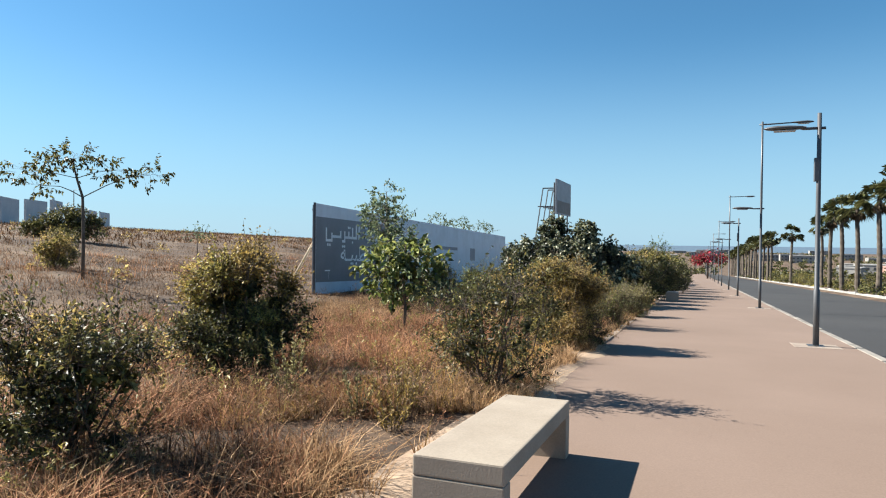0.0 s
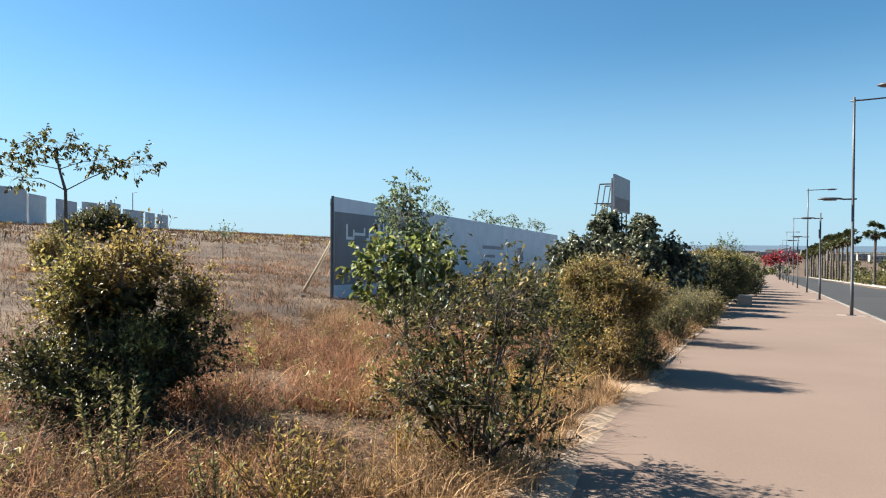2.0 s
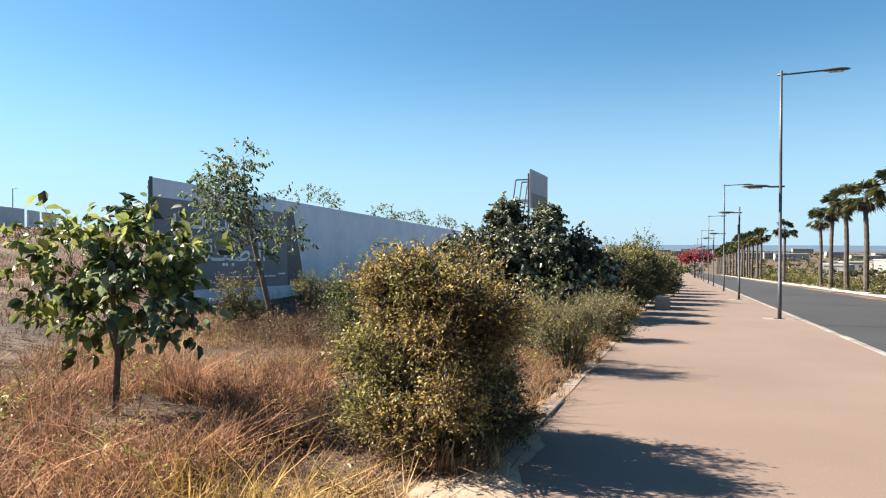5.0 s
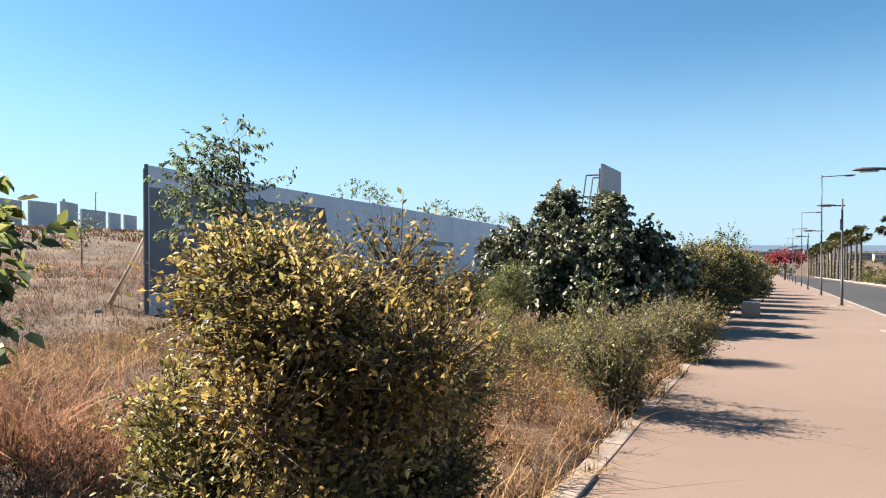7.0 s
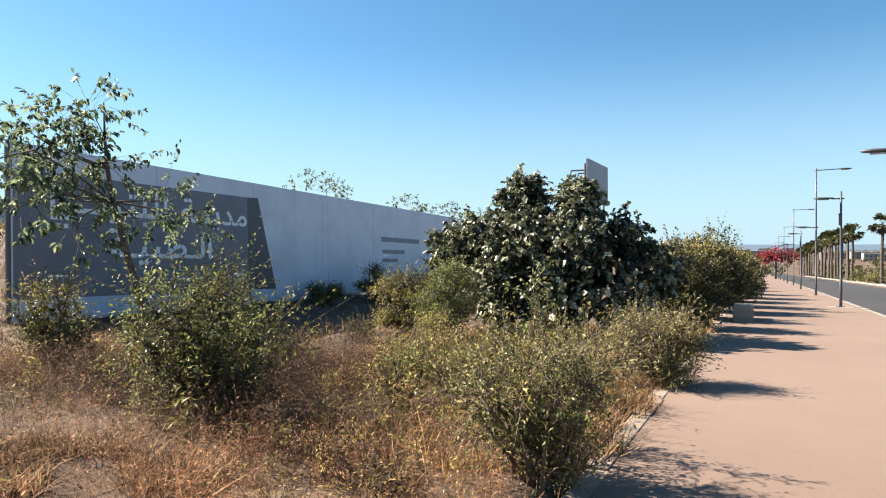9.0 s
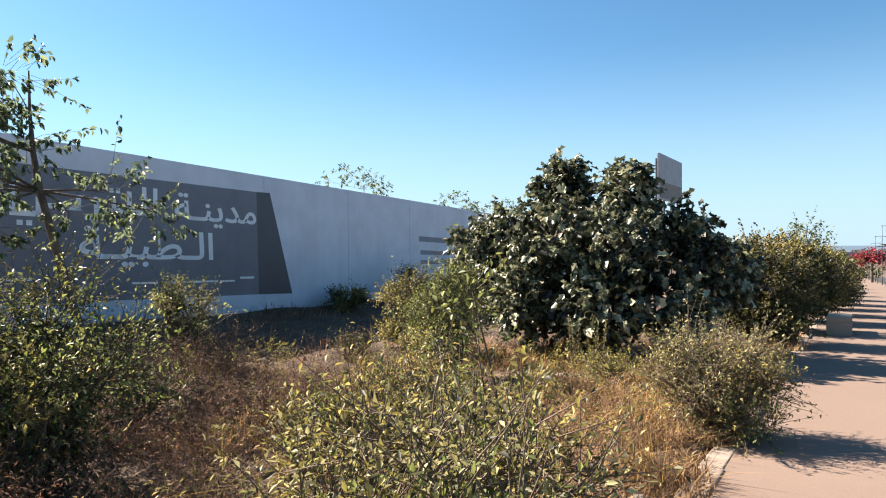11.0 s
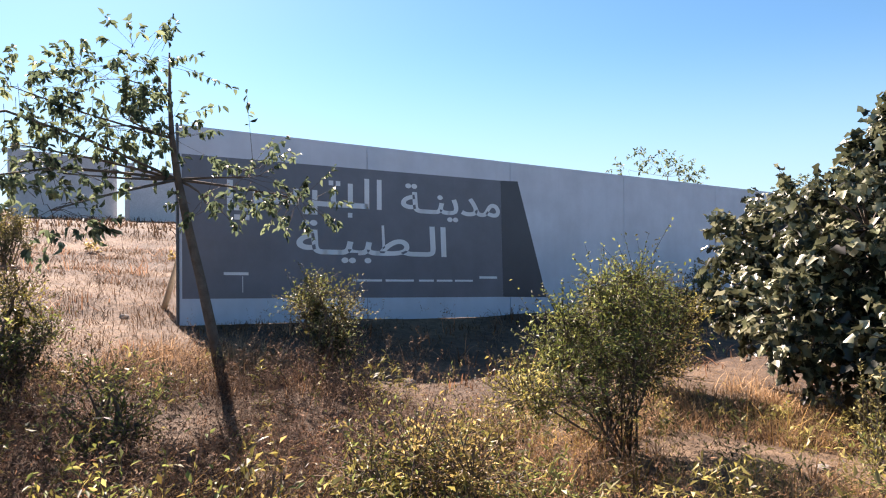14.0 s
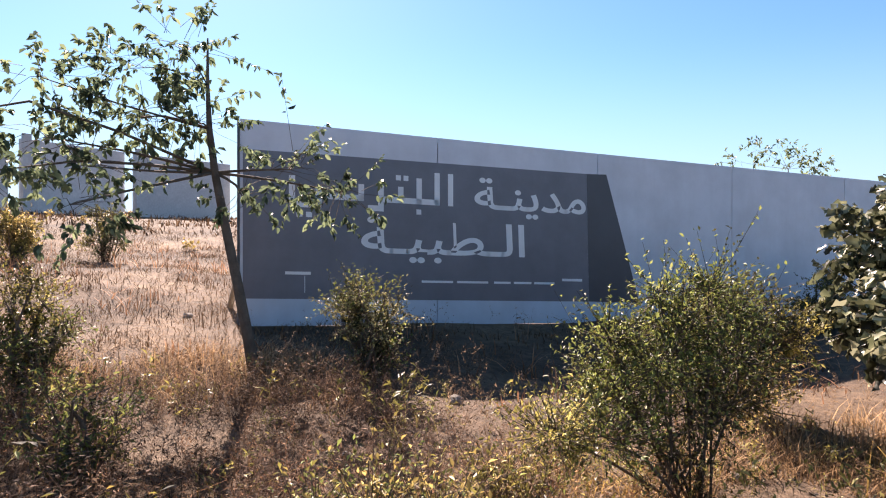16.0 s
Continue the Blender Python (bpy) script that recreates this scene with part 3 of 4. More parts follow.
for z in (-0.2, 1.2, 2.6):
    part("rail", sheet("rail", [(0, z), (30.6, z), (30.6, z + 0.05), (0, z + 0.05)], 0.101, 0.04, SHEET_BACK), hoarding, "galvanised steel rail")
a = Acc()
a.box((-0.035, -0.02, -0.45), (-0.003, 0.06, 2.89))
part("edge_trim", a.mesh("edge_trim", STEEL), hoarding, "dark steel edge strip")
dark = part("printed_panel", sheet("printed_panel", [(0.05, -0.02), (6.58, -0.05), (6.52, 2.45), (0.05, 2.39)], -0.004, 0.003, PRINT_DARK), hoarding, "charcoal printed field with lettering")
part("printed_wedge", sheet("printed_wedge", [(6.583, -0.05), (7.78, -0.07), (6.98, 2.47), (6.523, 2.45)], -0.004, 0.003, PRINT_DARKER), hoarding, "black slanted printed wedge")


def lettering(text, u0, u1, z0, z1):
    """Writing that fills the given place on the printed field."""
    cu = bpy.data.curves.new("lettering", "FONT")
    cu.body, cu.offset = text, 0.015
    tmp = bpy.data.objects.new("lettering_shape", cu)
    scene.collection.objects.link(tmp)
    bpy.context.view_layer.update()
    me = bpy.data.meshes.new_from_object(tmp.evaluated_get(bpy.context.evaluated_depsgraph_get()))
    bpy.data.objects.remove(tmp)
    co = np.array([v.co[:] for v in me.vertices])
    lo, hi = co.min(0), co.max(0)
    for v in me.vertices:
        u = u0 + (v.co.x - lo[0]) / (hi[0] - lo[0]) * (u1 - u0)
        z = z0 + (v.co.y - lo[1]) / (hi[1] - lo[1]) * (z1 - z0)
        v.co = (u, -0.009, z + hb_z(u))
    me.materials.clear()
    me.materials.append(PRINT_TEXT)
    part("lettering", me, dark, "faded white printed letters")


lettering("\ufe94\u0640\ufee8\ufef3\ufeaa\ufee3", 4.12, 6.5, 1.50, 2.22)
lettering("\ufe94\u0640\ufef4\ufe92\ufec4\u0640\ufedf\u0627", 2.0, 5.16, 0.62, 1.40)
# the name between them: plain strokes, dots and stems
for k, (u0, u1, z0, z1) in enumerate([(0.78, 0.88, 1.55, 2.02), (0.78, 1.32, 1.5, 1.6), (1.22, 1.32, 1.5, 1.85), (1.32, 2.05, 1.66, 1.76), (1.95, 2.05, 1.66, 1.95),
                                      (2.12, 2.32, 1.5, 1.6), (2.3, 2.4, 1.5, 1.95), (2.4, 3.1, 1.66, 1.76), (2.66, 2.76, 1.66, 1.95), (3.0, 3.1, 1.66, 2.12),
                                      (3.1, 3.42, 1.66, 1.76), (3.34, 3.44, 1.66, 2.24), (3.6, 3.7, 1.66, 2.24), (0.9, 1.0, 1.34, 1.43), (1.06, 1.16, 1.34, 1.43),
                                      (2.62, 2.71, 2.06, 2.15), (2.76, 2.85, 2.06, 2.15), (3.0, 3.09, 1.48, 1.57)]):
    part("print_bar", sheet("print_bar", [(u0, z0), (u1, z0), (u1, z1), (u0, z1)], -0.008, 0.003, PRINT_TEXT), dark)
for u0, u1, z0, z1 in [(0.72, 1.14, 0.38, 0.43), (5.97, 6.42, 0.34, 0.39), (3.1, 3.7, 0.275, 0.315), (3.78, 4.4, 0.275, 0.315), (4.52, 4.86, 0.275, 0.315), (4.93, 5.3, 0.275, 0.315), (5.36, 5.8, 0.275, 0.315),
                       (1.036, 1.046, 0.08, 0.36)]:
    part("print_bar", sheet("print_bar", [(u0, z0), (u1, z0), (u1, z1), (u0, z1)], -0.008, 0.003, PRINT_TEXT), dark)
PRINT_GREY = printed("grey_print", (0.2, 0.21, 0.26), (0.22, 0.23, 0.28), 0.8)
for u0, u1, z0, z1 in [(14.2, 17.6, 1.5, 1.68), (14.3, 16.2, 1.05, 1.2), (14.3, 15.6, 0.72, 0.86), (20.4, 21.6, 0.9, 1.7)]:
    part("print_bar", sheet("print_bar", [(u0, z0), (u1, z0), (u1, z1), (u0, z1)], -0.006, 0.003, PRINT_GREY), hoarding, "faded grey print")
for u, foot in ((0.25, 1.15), (10.2, 1.2), (20.4, 1.2)):
    a = Acc()
    top_p = HB @ Vector((u, 0.12, 1.6))
    low_p = HB @ Vector((u - 0.35, foot, 0))
    low_p.z = gh(low_p.x, low_p.y) - 0.1
    a.tube([low_p, low_p.lerp(top_p, 0.5) + Vector((0.01, 0.02, 0)), top_p], [0.055, 0.05, 0.042], 8)
    whole("timber_prop", a.mesh("timber_prop", POLE, True), "rough timber prop leaning against a hoarding", "prop")

# ---- benches ----
SL = math.degrees(math.atan(SLOPE))
bench = thing("bench", (-1.245, 4.5, -SLOPE * 4.5, -SL, 0, 0), "cream cast-stone bench on the edge of a footpath", "bench", "benches along the footpath")
a = Acc()
a.box((-0.275, -1.0, 0.33), (0.275, 1.0, 0.45), None, 0.012)
part("seat_slab", a.mesh("seat_slab", BENCH), bench)
for s in (-1, 1):
    a = Acc()
    a.box((-0.275, min(s * 1.0, s * 0.86), -0.03), (0.275, max(s * 1.0, s * 0.86), 0.329), None, 0.01)
    part("leg", a.mesh("leg", BENCH), bench)
for y in (35.9, 67.0, 98.0):
    copy_thing(bench, pose(-1.17, y, -SLOPE * y, -SL, 0, 0))

# ---- street lamps ----
def lamp_post(height, arm, y, label, x=2.5):
    """arm: reach of the bracket, negative over the footpath, positive over the road."""
    t = thing("street_lamp", (x, y, -SLOPE * y), label, "street lamp", "street lamps along the kerb")
    s = 1 if arm > 0 else -1
    a = Acc()
    a.box((-0.16, -0.16, -0.02), (0.16, 0.16, 0.02), None, 0.005)
    part("base_plate", a.mesh("base_plate", STEEL), t)
    a = Acc()
    a.box((-0.45, -0.45, -0.1), (0.45, 0.45, 0.006), pose(0, 0, 0, -math.degrees(math.atan(SLOPE)), 0, 0), 0.004)
    part("footing", a.mesh("footing", EDGE), t, "pale concrete footing")
    a = Acc()
    a.tube([(0, 0, 0), (0, 0, 1.2), (0, 0, 1.22), (0, 0, height * 0.66), (0, 0, height)], [0.062, 0.062, 0.05, 0.048, 0.042], 12)
    part("pole", a.mesh("pole", STEEL, True), t)
    arms = [(s, abs(arm), height - (0.12 if s > 0 else 0.32))] + ([(-1, 1.0, 4.28)] if s > 0 else [])
    for s_, reach, z in arms:
        a = Acc()
        a.tube([(-0.12 * s_, 0, z), (s_ * 0.3, 0, z), (s_ * (reach - 0.5), 0, z + 0.03)], [0.03, 0.03, 0.026], 8)
        part("bracket", a.mesh("bracket", STEEL, True), t)
        a = Acc()
        c = s_ * (reach - 0.25)
        prof = [(-0.42, 0.05), (-0.34, 0.1), (-0.1, 0.15), (0.15, 0.16), (0.33, 0.1), (0.4, 0.03)]
        v, f = [], []
        for px, hw in prof:
            for k in range(10):
                an = k * math.tau / 10
                v.append((c + s_ * px, hw * math.cos(an), z + 0.03 + 0.055 * (hw / 0.16) * math.sin(an)))
        for i in range(len(prof) - 1):
            for k in range(10):
                q = (k + 1) % 10
                f.append((10 * i + k, 10 * i + q, 10 * i + 10 + q, 10 * i + 10 + k))
        f += [tuple(range(10)), tuple(range(50, 60))]
        a.add(v, f)
        head = part("lamp_head", a.mesh("lamp_head", STEEL, True), t)
        a = Acc()
        a.box((c - 0.2, -0.1, z - 0.045), (c + 0.22, 0.1, z - 0.02), None, 0.008)
        part("lens", a.mesh("lens", LENS), head, "pale glass lens")
    if s < 0:
        a = Acc()
        a.box((-0.09, -0.06, height - 1.45), (0.0, 0.06, height - 0.95), None, 0.01)
        part("control_box", a.mesh("control_box", STEEL), t)
    return t


low_lamp = lamp_post(4.96, -0.92, 16.1, "short grey steel lamp post with a bracket over the footpath", 2.38)
high_lamp = lamp_post(8.0, 1.8, 31.6, "tall grey steel lamp post with a bracket over the road", 2.52)
for k in range(1, 8):
    y = 16.1 + 30.4 * k
    copy_thing(low_lamp, pose(2.42, y, -SLOPE * y))
    copy_thing(high_lamp, pose(2.5, y + 15, -SLOPE * (y + 15)))

# ---- palms beyond the road ----
def palm_tree(x, y, h, seed):
    rng = np.random.default_rng(seed)
    t = thing("palm_tree", (x, y, gh(x, y) - 0.05), "tall fan palm with a ringed trunk and a brown skirt", "palm tree", "palms along the road")
    a = Acc()
    zs = np.linspace(0, h - 0.7, 26)
    a.tube([(0.05 * math.sin(z * 0.7), 0.04 * math.sin(z), z) for z in zs], [0.21 - 0.007 * z + (0.018 if i % 2 else 0) for i, z in enumerate(zs)], 10)
    part("trunk", a.mesh("trunk", PALM_BARK), t)
    for nm, mat, n, el0, el1, ln in (("crown", LEAF_PALM, 30, -38, 82, 1.2), ("skirt", LEAF_DEAD, 22, -88, -55, 0.8)):
        v, f = [], []
        for i in range(n):
            az, el = rng.uniform(0, math.tau), radians(rng.uniform(el0, el1))
            d = Vector((math.cos(az) * math.cos(el), math.sin(az) * math.cos(el), math.sin(el)))
            s = Vector((-math.sin(az), math.cos(az), 0))
            u = s.cross(d)
            tw = rng.uniform(-1.1, 1.1)
            s, u = s * math.cos(tw) + u * math.sin(tw), u * math.cos(tw) - s * math.sin(tw)
            o = Vector((0, 0, h - 0.6))
            hub = o + d * ln * rng.uniform(0.55, 1.0) - Vector((0, 0, 0.1 * ln))
            b0 = len(v)
            v += [o + s * 0.02, o - s * 0.02, hub - s * 0.015, hub + s * 0.015]
            f.append((b0, b0 + 1, b0 + 2)), f.append((b0, b0 + 2, b0 + 3))
            for k in range(11):
                an = radians(-75 + 15 * k)
                w = (d * math.cos(an) + s * math.sin(an)).normalized()
                q = s * math.cos(an) - d * math.sin(an)
                L = ln * (0.42 + 0.3 * math.cos(an)) * rng.uniform(0.8, 1.15)
                e = len(v)
                m = hub + w * L * 0.6
                v += [hub, m + q * 0.04, hub + w * L + Vector((0, 0, -0.28 * L)) + u * 0.05, m - q * 0.04]
                f.append((e, e + 1, e + 2)), f.append((e, e + 2, e + 3))
        part(nm, fast(nm, np.array([tuple(p) for p in v]), np.array(f), mat), t)
    return t


palm = palm_tree(13.5, 62.0, 8.4, 3)
rng = np.random.default_rng(8)
for y in [55.0, 69.2, 75.4, 82.8, 89.3, 113.8, 145.5] + [151 + 5.5 * k for k in range(30)]:
    x = 13.5 + rng.uniform(-0.3, 0.3)
    ob = copy_thing(palm, pose(x, y, gh(x, y) - 0.05, rng.uniform(-2, 2), rng.uniform(-2, 2), rng.uniform(0, 360)))
    k = rng.uniform(0.93, 1.05) * (1.0 if y < 140 else 1.13)
    ob.scale = (k, k, k)

# ---- shrubs and trees by the footpath ----
R = np.random.default_rng(21)


def pick(*mats):
    return lambda dx, dy, z: mats[R.integers(len(mats))]


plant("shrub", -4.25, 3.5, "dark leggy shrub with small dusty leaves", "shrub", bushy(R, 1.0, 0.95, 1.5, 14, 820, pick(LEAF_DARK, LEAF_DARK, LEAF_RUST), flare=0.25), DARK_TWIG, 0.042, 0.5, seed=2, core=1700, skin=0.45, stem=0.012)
# gold top, olive sun side, dark remainder: light and shade partly by leaf colour
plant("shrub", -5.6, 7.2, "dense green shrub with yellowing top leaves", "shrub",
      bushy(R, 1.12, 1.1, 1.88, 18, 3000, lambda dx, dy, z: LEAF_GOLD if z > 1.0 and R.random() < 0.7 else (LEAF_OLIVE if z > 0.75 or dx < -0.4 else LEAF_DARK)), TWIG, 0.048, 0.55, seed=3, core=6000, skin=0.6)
plant("shrub", -2.32, 7.78, "sparse twiggy shrub with small dark leaves", "shrub", bushy(R, 1.05, 0.9, 1.75, 10, 600, pick(LEAF_DARK, LEAF_DARK, LEAF_DARK, LEAF_RUST)), DARK_TWIG, 0.046, 0.55, seed=4, core=500, twig=0.3, skin=0.45, per=9, stem=0.013, first=0.35)
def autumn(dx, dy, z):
    """Orange above, olive on the sunny flank, brown and dark towards the path; the flanks' light and shade are partly
    put into these leaf colours.
    """
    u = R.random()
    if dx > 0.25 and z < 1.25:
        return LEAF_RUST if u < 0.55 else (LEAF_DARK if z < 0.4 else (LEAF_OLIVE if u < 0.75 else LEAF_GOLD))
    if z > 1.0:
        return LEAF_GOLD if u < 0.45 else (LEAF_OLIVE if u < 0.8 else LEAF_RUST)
    # pale grey-green and gold low down lift the bush's shaded foot by colour
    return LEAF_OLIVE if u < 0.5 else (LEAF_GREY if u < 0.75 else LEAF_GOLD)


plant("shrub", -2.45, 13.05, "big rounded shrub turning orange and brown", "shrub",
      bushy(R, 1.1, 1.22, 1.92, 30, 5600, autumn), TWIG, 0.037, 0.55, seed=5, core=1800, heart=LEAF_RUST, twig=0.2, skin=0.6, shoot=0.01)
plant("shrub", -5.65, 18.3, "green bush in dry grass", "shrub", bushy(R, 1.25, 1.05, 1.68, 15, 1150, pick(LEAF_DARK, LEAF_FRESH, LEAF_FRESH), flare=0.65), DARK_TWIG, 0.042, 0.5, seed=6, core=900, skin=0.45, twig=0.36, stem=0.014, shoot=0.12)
plant("shrub", -2.12, 17.95, "airy grey-green shrub spilling onto a kerb", "shrub", bushy(R, 0.85, 0.85, 1.28, 16, 900, pick(LEAF_GREY, LEAF_GREY, LEAF_OLIVE, LEAF_FRESH), flare=0.6), TWIG, 0.036, 0.45, seed=7, core=150, twig=0.3, skin=0.5)
plant("shrub", -8.9, 19.0, "half-bare green bush on a dry bank", "shrub", bushy(R, 0.7, 0.65, 1.35, 10, 430, pick(LEAF_OLIVE, LEAF_FRESH, LEAF_DARK), flare=0.4), TWIG, 0.042, 0.5, seed=9, core=300, skin=0.5)
plant("shrub", -9.2, 22.3, "light green bush in front of a hoarding", "shrub", bushy(R, 0.6, 0.65, 1.4, 11, 480, pick(LEAF_GREY, LEAF_FRESH, LEAF_GREY), flare=0.5), TWIG, 0.042, 0.45, seed=10, core=400, skin=0.55)
vee = [(dx, dy, 0.88 * z, r, 0.85, int(330 * r + 20), m) for dx, dy, z, r, m in [
    (0.15, -0.95, 0.72, 0.22, LEAF_OLIVE), (0.2, -0.65, 0.68, 0.24, LEAF_FRESH), (0.0, -0.42, 0.86, 0.26, LEAF_FRESH), (0.15, -0.25, 1.1, 0.26, LEAF_FRESH), (-0.3, -0.3, 0.95, 0.25, LEAF_FRESH),
    (0.0, 0.02, 1.15, 0.32, LEAF_FRESH), (0.05, -0.05, 1.38, 0.2, LEAF_FRESH), (0.1, 0.36, 1.15, 0.28, LEAF_FRESH), (-0.2, 0.66, 0.95, 0.2, LEAF_DARK), (0.0, 0.42, 1.5, 0.1, LEAF_FRESH), (-0.1, 0.6, 1.42, 0.08, LEAF_FRESH), (0.05, 0.22, 1.62, 0.09, LEAF_FRESH), (0.0, -0.12, 1.6, 0.1, LEAF_FRESH),
    (0.0, -0.5, 1.3, 0.1, LEAF_FRESH), (0.1, 0.1, 0.75, 0.26, LEAF_DARK), (0.0, 0.42, 0.75, 0.24, LEAF_DARK), (0.0, 0.02, 0.42, 0.16, LEAF_DARK), (-0.2, 0.8, 0.72, 0.2, LEAF_RUST), (-0.4, 0.2, 1.0, 0.3, LEAF_FRESH)]]
plant("shrub", -5.4, 23.47, "upright green shrub with yellow-green shoots", "shrub", vee, DARK_TWIG, 0.038, 0.45, seed=11, twig=0.25, skin=0.5, per=9, shoot=0.1, stem=0.013)
plant("shrub", -1.98, 22.65, "low pale green shrub at a path edge", "shrub", bushy(R, 0.95, 0.9, 1.08, 17, 1150, pick(LEAF_GREY, LEAF_GREY, LEAF_FRESH, LEAF_OLIVE), flare=0.4), TWIG, 0.038, 0.45, seed=12, core=150, twig=0.3, skin=0.5)
plant("shrub", -7.4, 25.8, "mixed green bush beside a fig tree", "shrub", bushy(R, 1.0, 0.9, 1.5, 12, 1000, pick(LEAF_DARK, LEAF_OLIVE)), TWIG, 0.05, 0.5, seed=13, core=900, skin=0.5)
for x, y, h, s_ in [(-12.3, 32.5, 1.4, 26), (-12.0, 36.2, 1.2, 27), (-12.6, 30.2, 0.8, 28)]:
    plant("shrub", x, y, "dark bush at the foot of a hoarding", "shrub", bushy(R, 0.75, 0.8, h, 9, 500, pick(LEAF_DARK, LEAF_DARK, LEAF_OLIVE)), TWIG, 0.055, 0.5, seed=s_, skin=0.5)
plant("shrub", -21.6, 17.8, "small dark bush on a dry slope", "shrub", bushy(R, 0.75, 0.75, 1.6, 8, 400, pick(LEAF_DARK, LEAF_OLIVE)), TWIG, 0.06, 0.5, seed=14)
plant("shrub", -3.6, 20.2, "straggling yellow-green shrub in dry weeds", "shrub", bushy(R, 0.75, 0.9, 0.8, 9, 520, pick(LEAF_OLIVE, LEAF_OLIVE, LEAF_FRESH, LEAF_GOLD), flare=0.5), TWIG, 0.036, 0.45, seed=24, twig=0.3, skin=0.4)
plant("shrub", -4.6, 21.3, "low yellow-green shrub in dry weeds", "shrub", bushy(R, 0.7, 0.75, 0.75, 8, 420, pick(LEAF_OLIVE, LEAF_FRESH, LEAF_RUST), flare=0.5), TWIG, 0.036, 0.45, seed=25, twig=0.3, skin=0.4)

fig = []
for dx, dy, z, r, n in [(-0.95, 0.5, 3.4, 0.34, 70), (-0.95, 0.5, 2.75, 0.62, 120), (0.45, 0.1, 3.15, 0.34, 70), (0.4, 0.1, 2.5, 0.56, 110), (-0.2, 0.3, 2.3, 0.6, 90), (-1.75, -0.1, 2.25, 0.65, 120), (-2.3, -0.5, 1.3, 0.65, 110), (-2.5, -0.2, 2.0, 0.55, 90), (-0.6, -0.9, 2.1, 0.8, 170),
                        (0.6, -0.9, 1.8, 0.8, 160), (1.5, 0.3, 2.15, 0.55, 110), (2.0, 0.9, 1.5, 0.6, 90), (-0.9, -1.3, 1.1, 0.7, 150), (0.4, -1.4, 0.95, 0.65, 140), (1.4, -0.7, 1.0, 0.65, 120), (-1.4, 1.2, 1.8, 0.8, 60), (0, 0.3, 1.5, 1.0, 80),
                        (1.0, 1.6, 1.9, 0.7, 60)]:
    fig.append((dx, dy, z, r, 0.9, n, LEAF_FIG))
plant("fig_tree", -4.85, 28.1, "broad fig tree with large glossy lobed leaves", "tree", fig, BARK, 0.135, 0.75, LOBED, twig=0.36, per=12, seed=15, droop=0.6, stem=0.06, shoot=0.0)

STREE = [((0, 0, 0), 0.07), ((-0.07, -0.09, 0.55), 0.064), ((-0.16, -0.2, 1.15), 0.058), ((-0.26, -0.33, 1.8), 0.052), ((-0.35, -0.44, 2.4), 0.046), ((-0.39, -0.5, 2.9), 0.036), ((-0.42, -0.52, 3.4), 0.022), ((-0.44, -0.52, 3.95), 0.01)]
plant("street_tree", -9.5, 21.08, "slender leaning young tree with a thin open crown", "tree",
      [(dx, dy, z, r, 0.65, int(n * 0.72), LEAF_TREE) for dx, dy, z, r, n in [(-0.40, -0.83, 3.80, 0.45, 48), (-0.30, -1.33, 3.50, 0.45, 46), (0.10, -2.10, 3.25, 0.35, 34), (-0.20, -1.33, 2.95, 0.45, 46), (0.10, -2.03, 2.65, 0.45, 40), (0.70, -2.53, 2.20, 0.4, 34), (0.60, -1.73, 1.95, 0.35, 30), (-0.20, 0.37, 2.45, 0.4, 40), (-0.10, 0.97, 2.20, 0.35, 34), (-0.30, -0.63, 2.95, 0.5, 44), (0.30, -1.63, 2.35, 0.35, 26), (-0.20, -0.13, 2.10, 0.3, 22), (-0.60, -1.03, 3.15, 0.4, 36), (0.50, -2.75, 2.75, 0.3, 24)]],
      BARK, 0.095, 0.46, BROAD, STREE, 0.42, 10, 16, 0.6, shoot=0.03, limb_from=0.5, first=0.6)
YTREE = [((0, 0, 0), 0.035), ((0.02, 0.02, 0.6), 0.03), ((-0.03, 0.0, 1.2), 0.026), ((-0.05, 0.05, 1.6), 0.018), ((0, 0.05, 1.95), 0.01)]
plant("young_tree", -5.75, 12.8, "young tree with large drooping light green leaves", "tree",
      [(-0.45, -0.1, 1.5, 0.5, 0.7, 66, LEAF_FRESH), (0.25, 0.2, 1.65, 0.5, 0.7, 66, LEAF_FRESH), (0.45, -0.1, 1.2, 0.5, 0.7, 44, LEAF_TREE), (-0.3, 0.2, 1.1, 0.5, 0.6, 40, LEAF_FRESH), (0.1, 0.1, 1.85, 0.35, 0.7, 26, LEAF_TREE)],
      BARK, 0.13, 0.6, BROAD, YTREE, 0.32, 7, 17, 0.6, first=0.45)
FTREE = [((0, 0, 0), 0.055), ((0.02, 0, 1.0), 0.05), ((0.0, 0, 1.9), 0.045), ((-0.05, 0.03, 2.4), 0.04), ((-0.25, 0, 2.95), 0.03), ((-0.4, 0, 3.4), 0.02)]
plant("young_tree", -16.5, 14.2, "thin young tree with a flat sparse crown", "tree",
      [(-0.65, -0.35, 3.5, 0.5, 0.45, 40, LEAF_DARK), (0.65, 0.5, 3.2, 0.55, 0.3, 40, LEAF_DARK), (1.35, 1.1, 3.1, 0.4, 0.3, 24, LEAF_DARK), (-1.1, -0.9, 3.05, 0.5, 0.35, 30, LEAF_DARK), (-0.3, 0.0, 3.65, 0.4, 0.4, 26, LEAF_DARK), (-0.9, -0.7, 2.7, 0.35, 0.4, 16, LEAF_DARK)],
      BARK, 0.12, 0.45, BROAD, FTREE, 0.4, 7, 18, 0.5, limb_from=0.5, first=0.55)
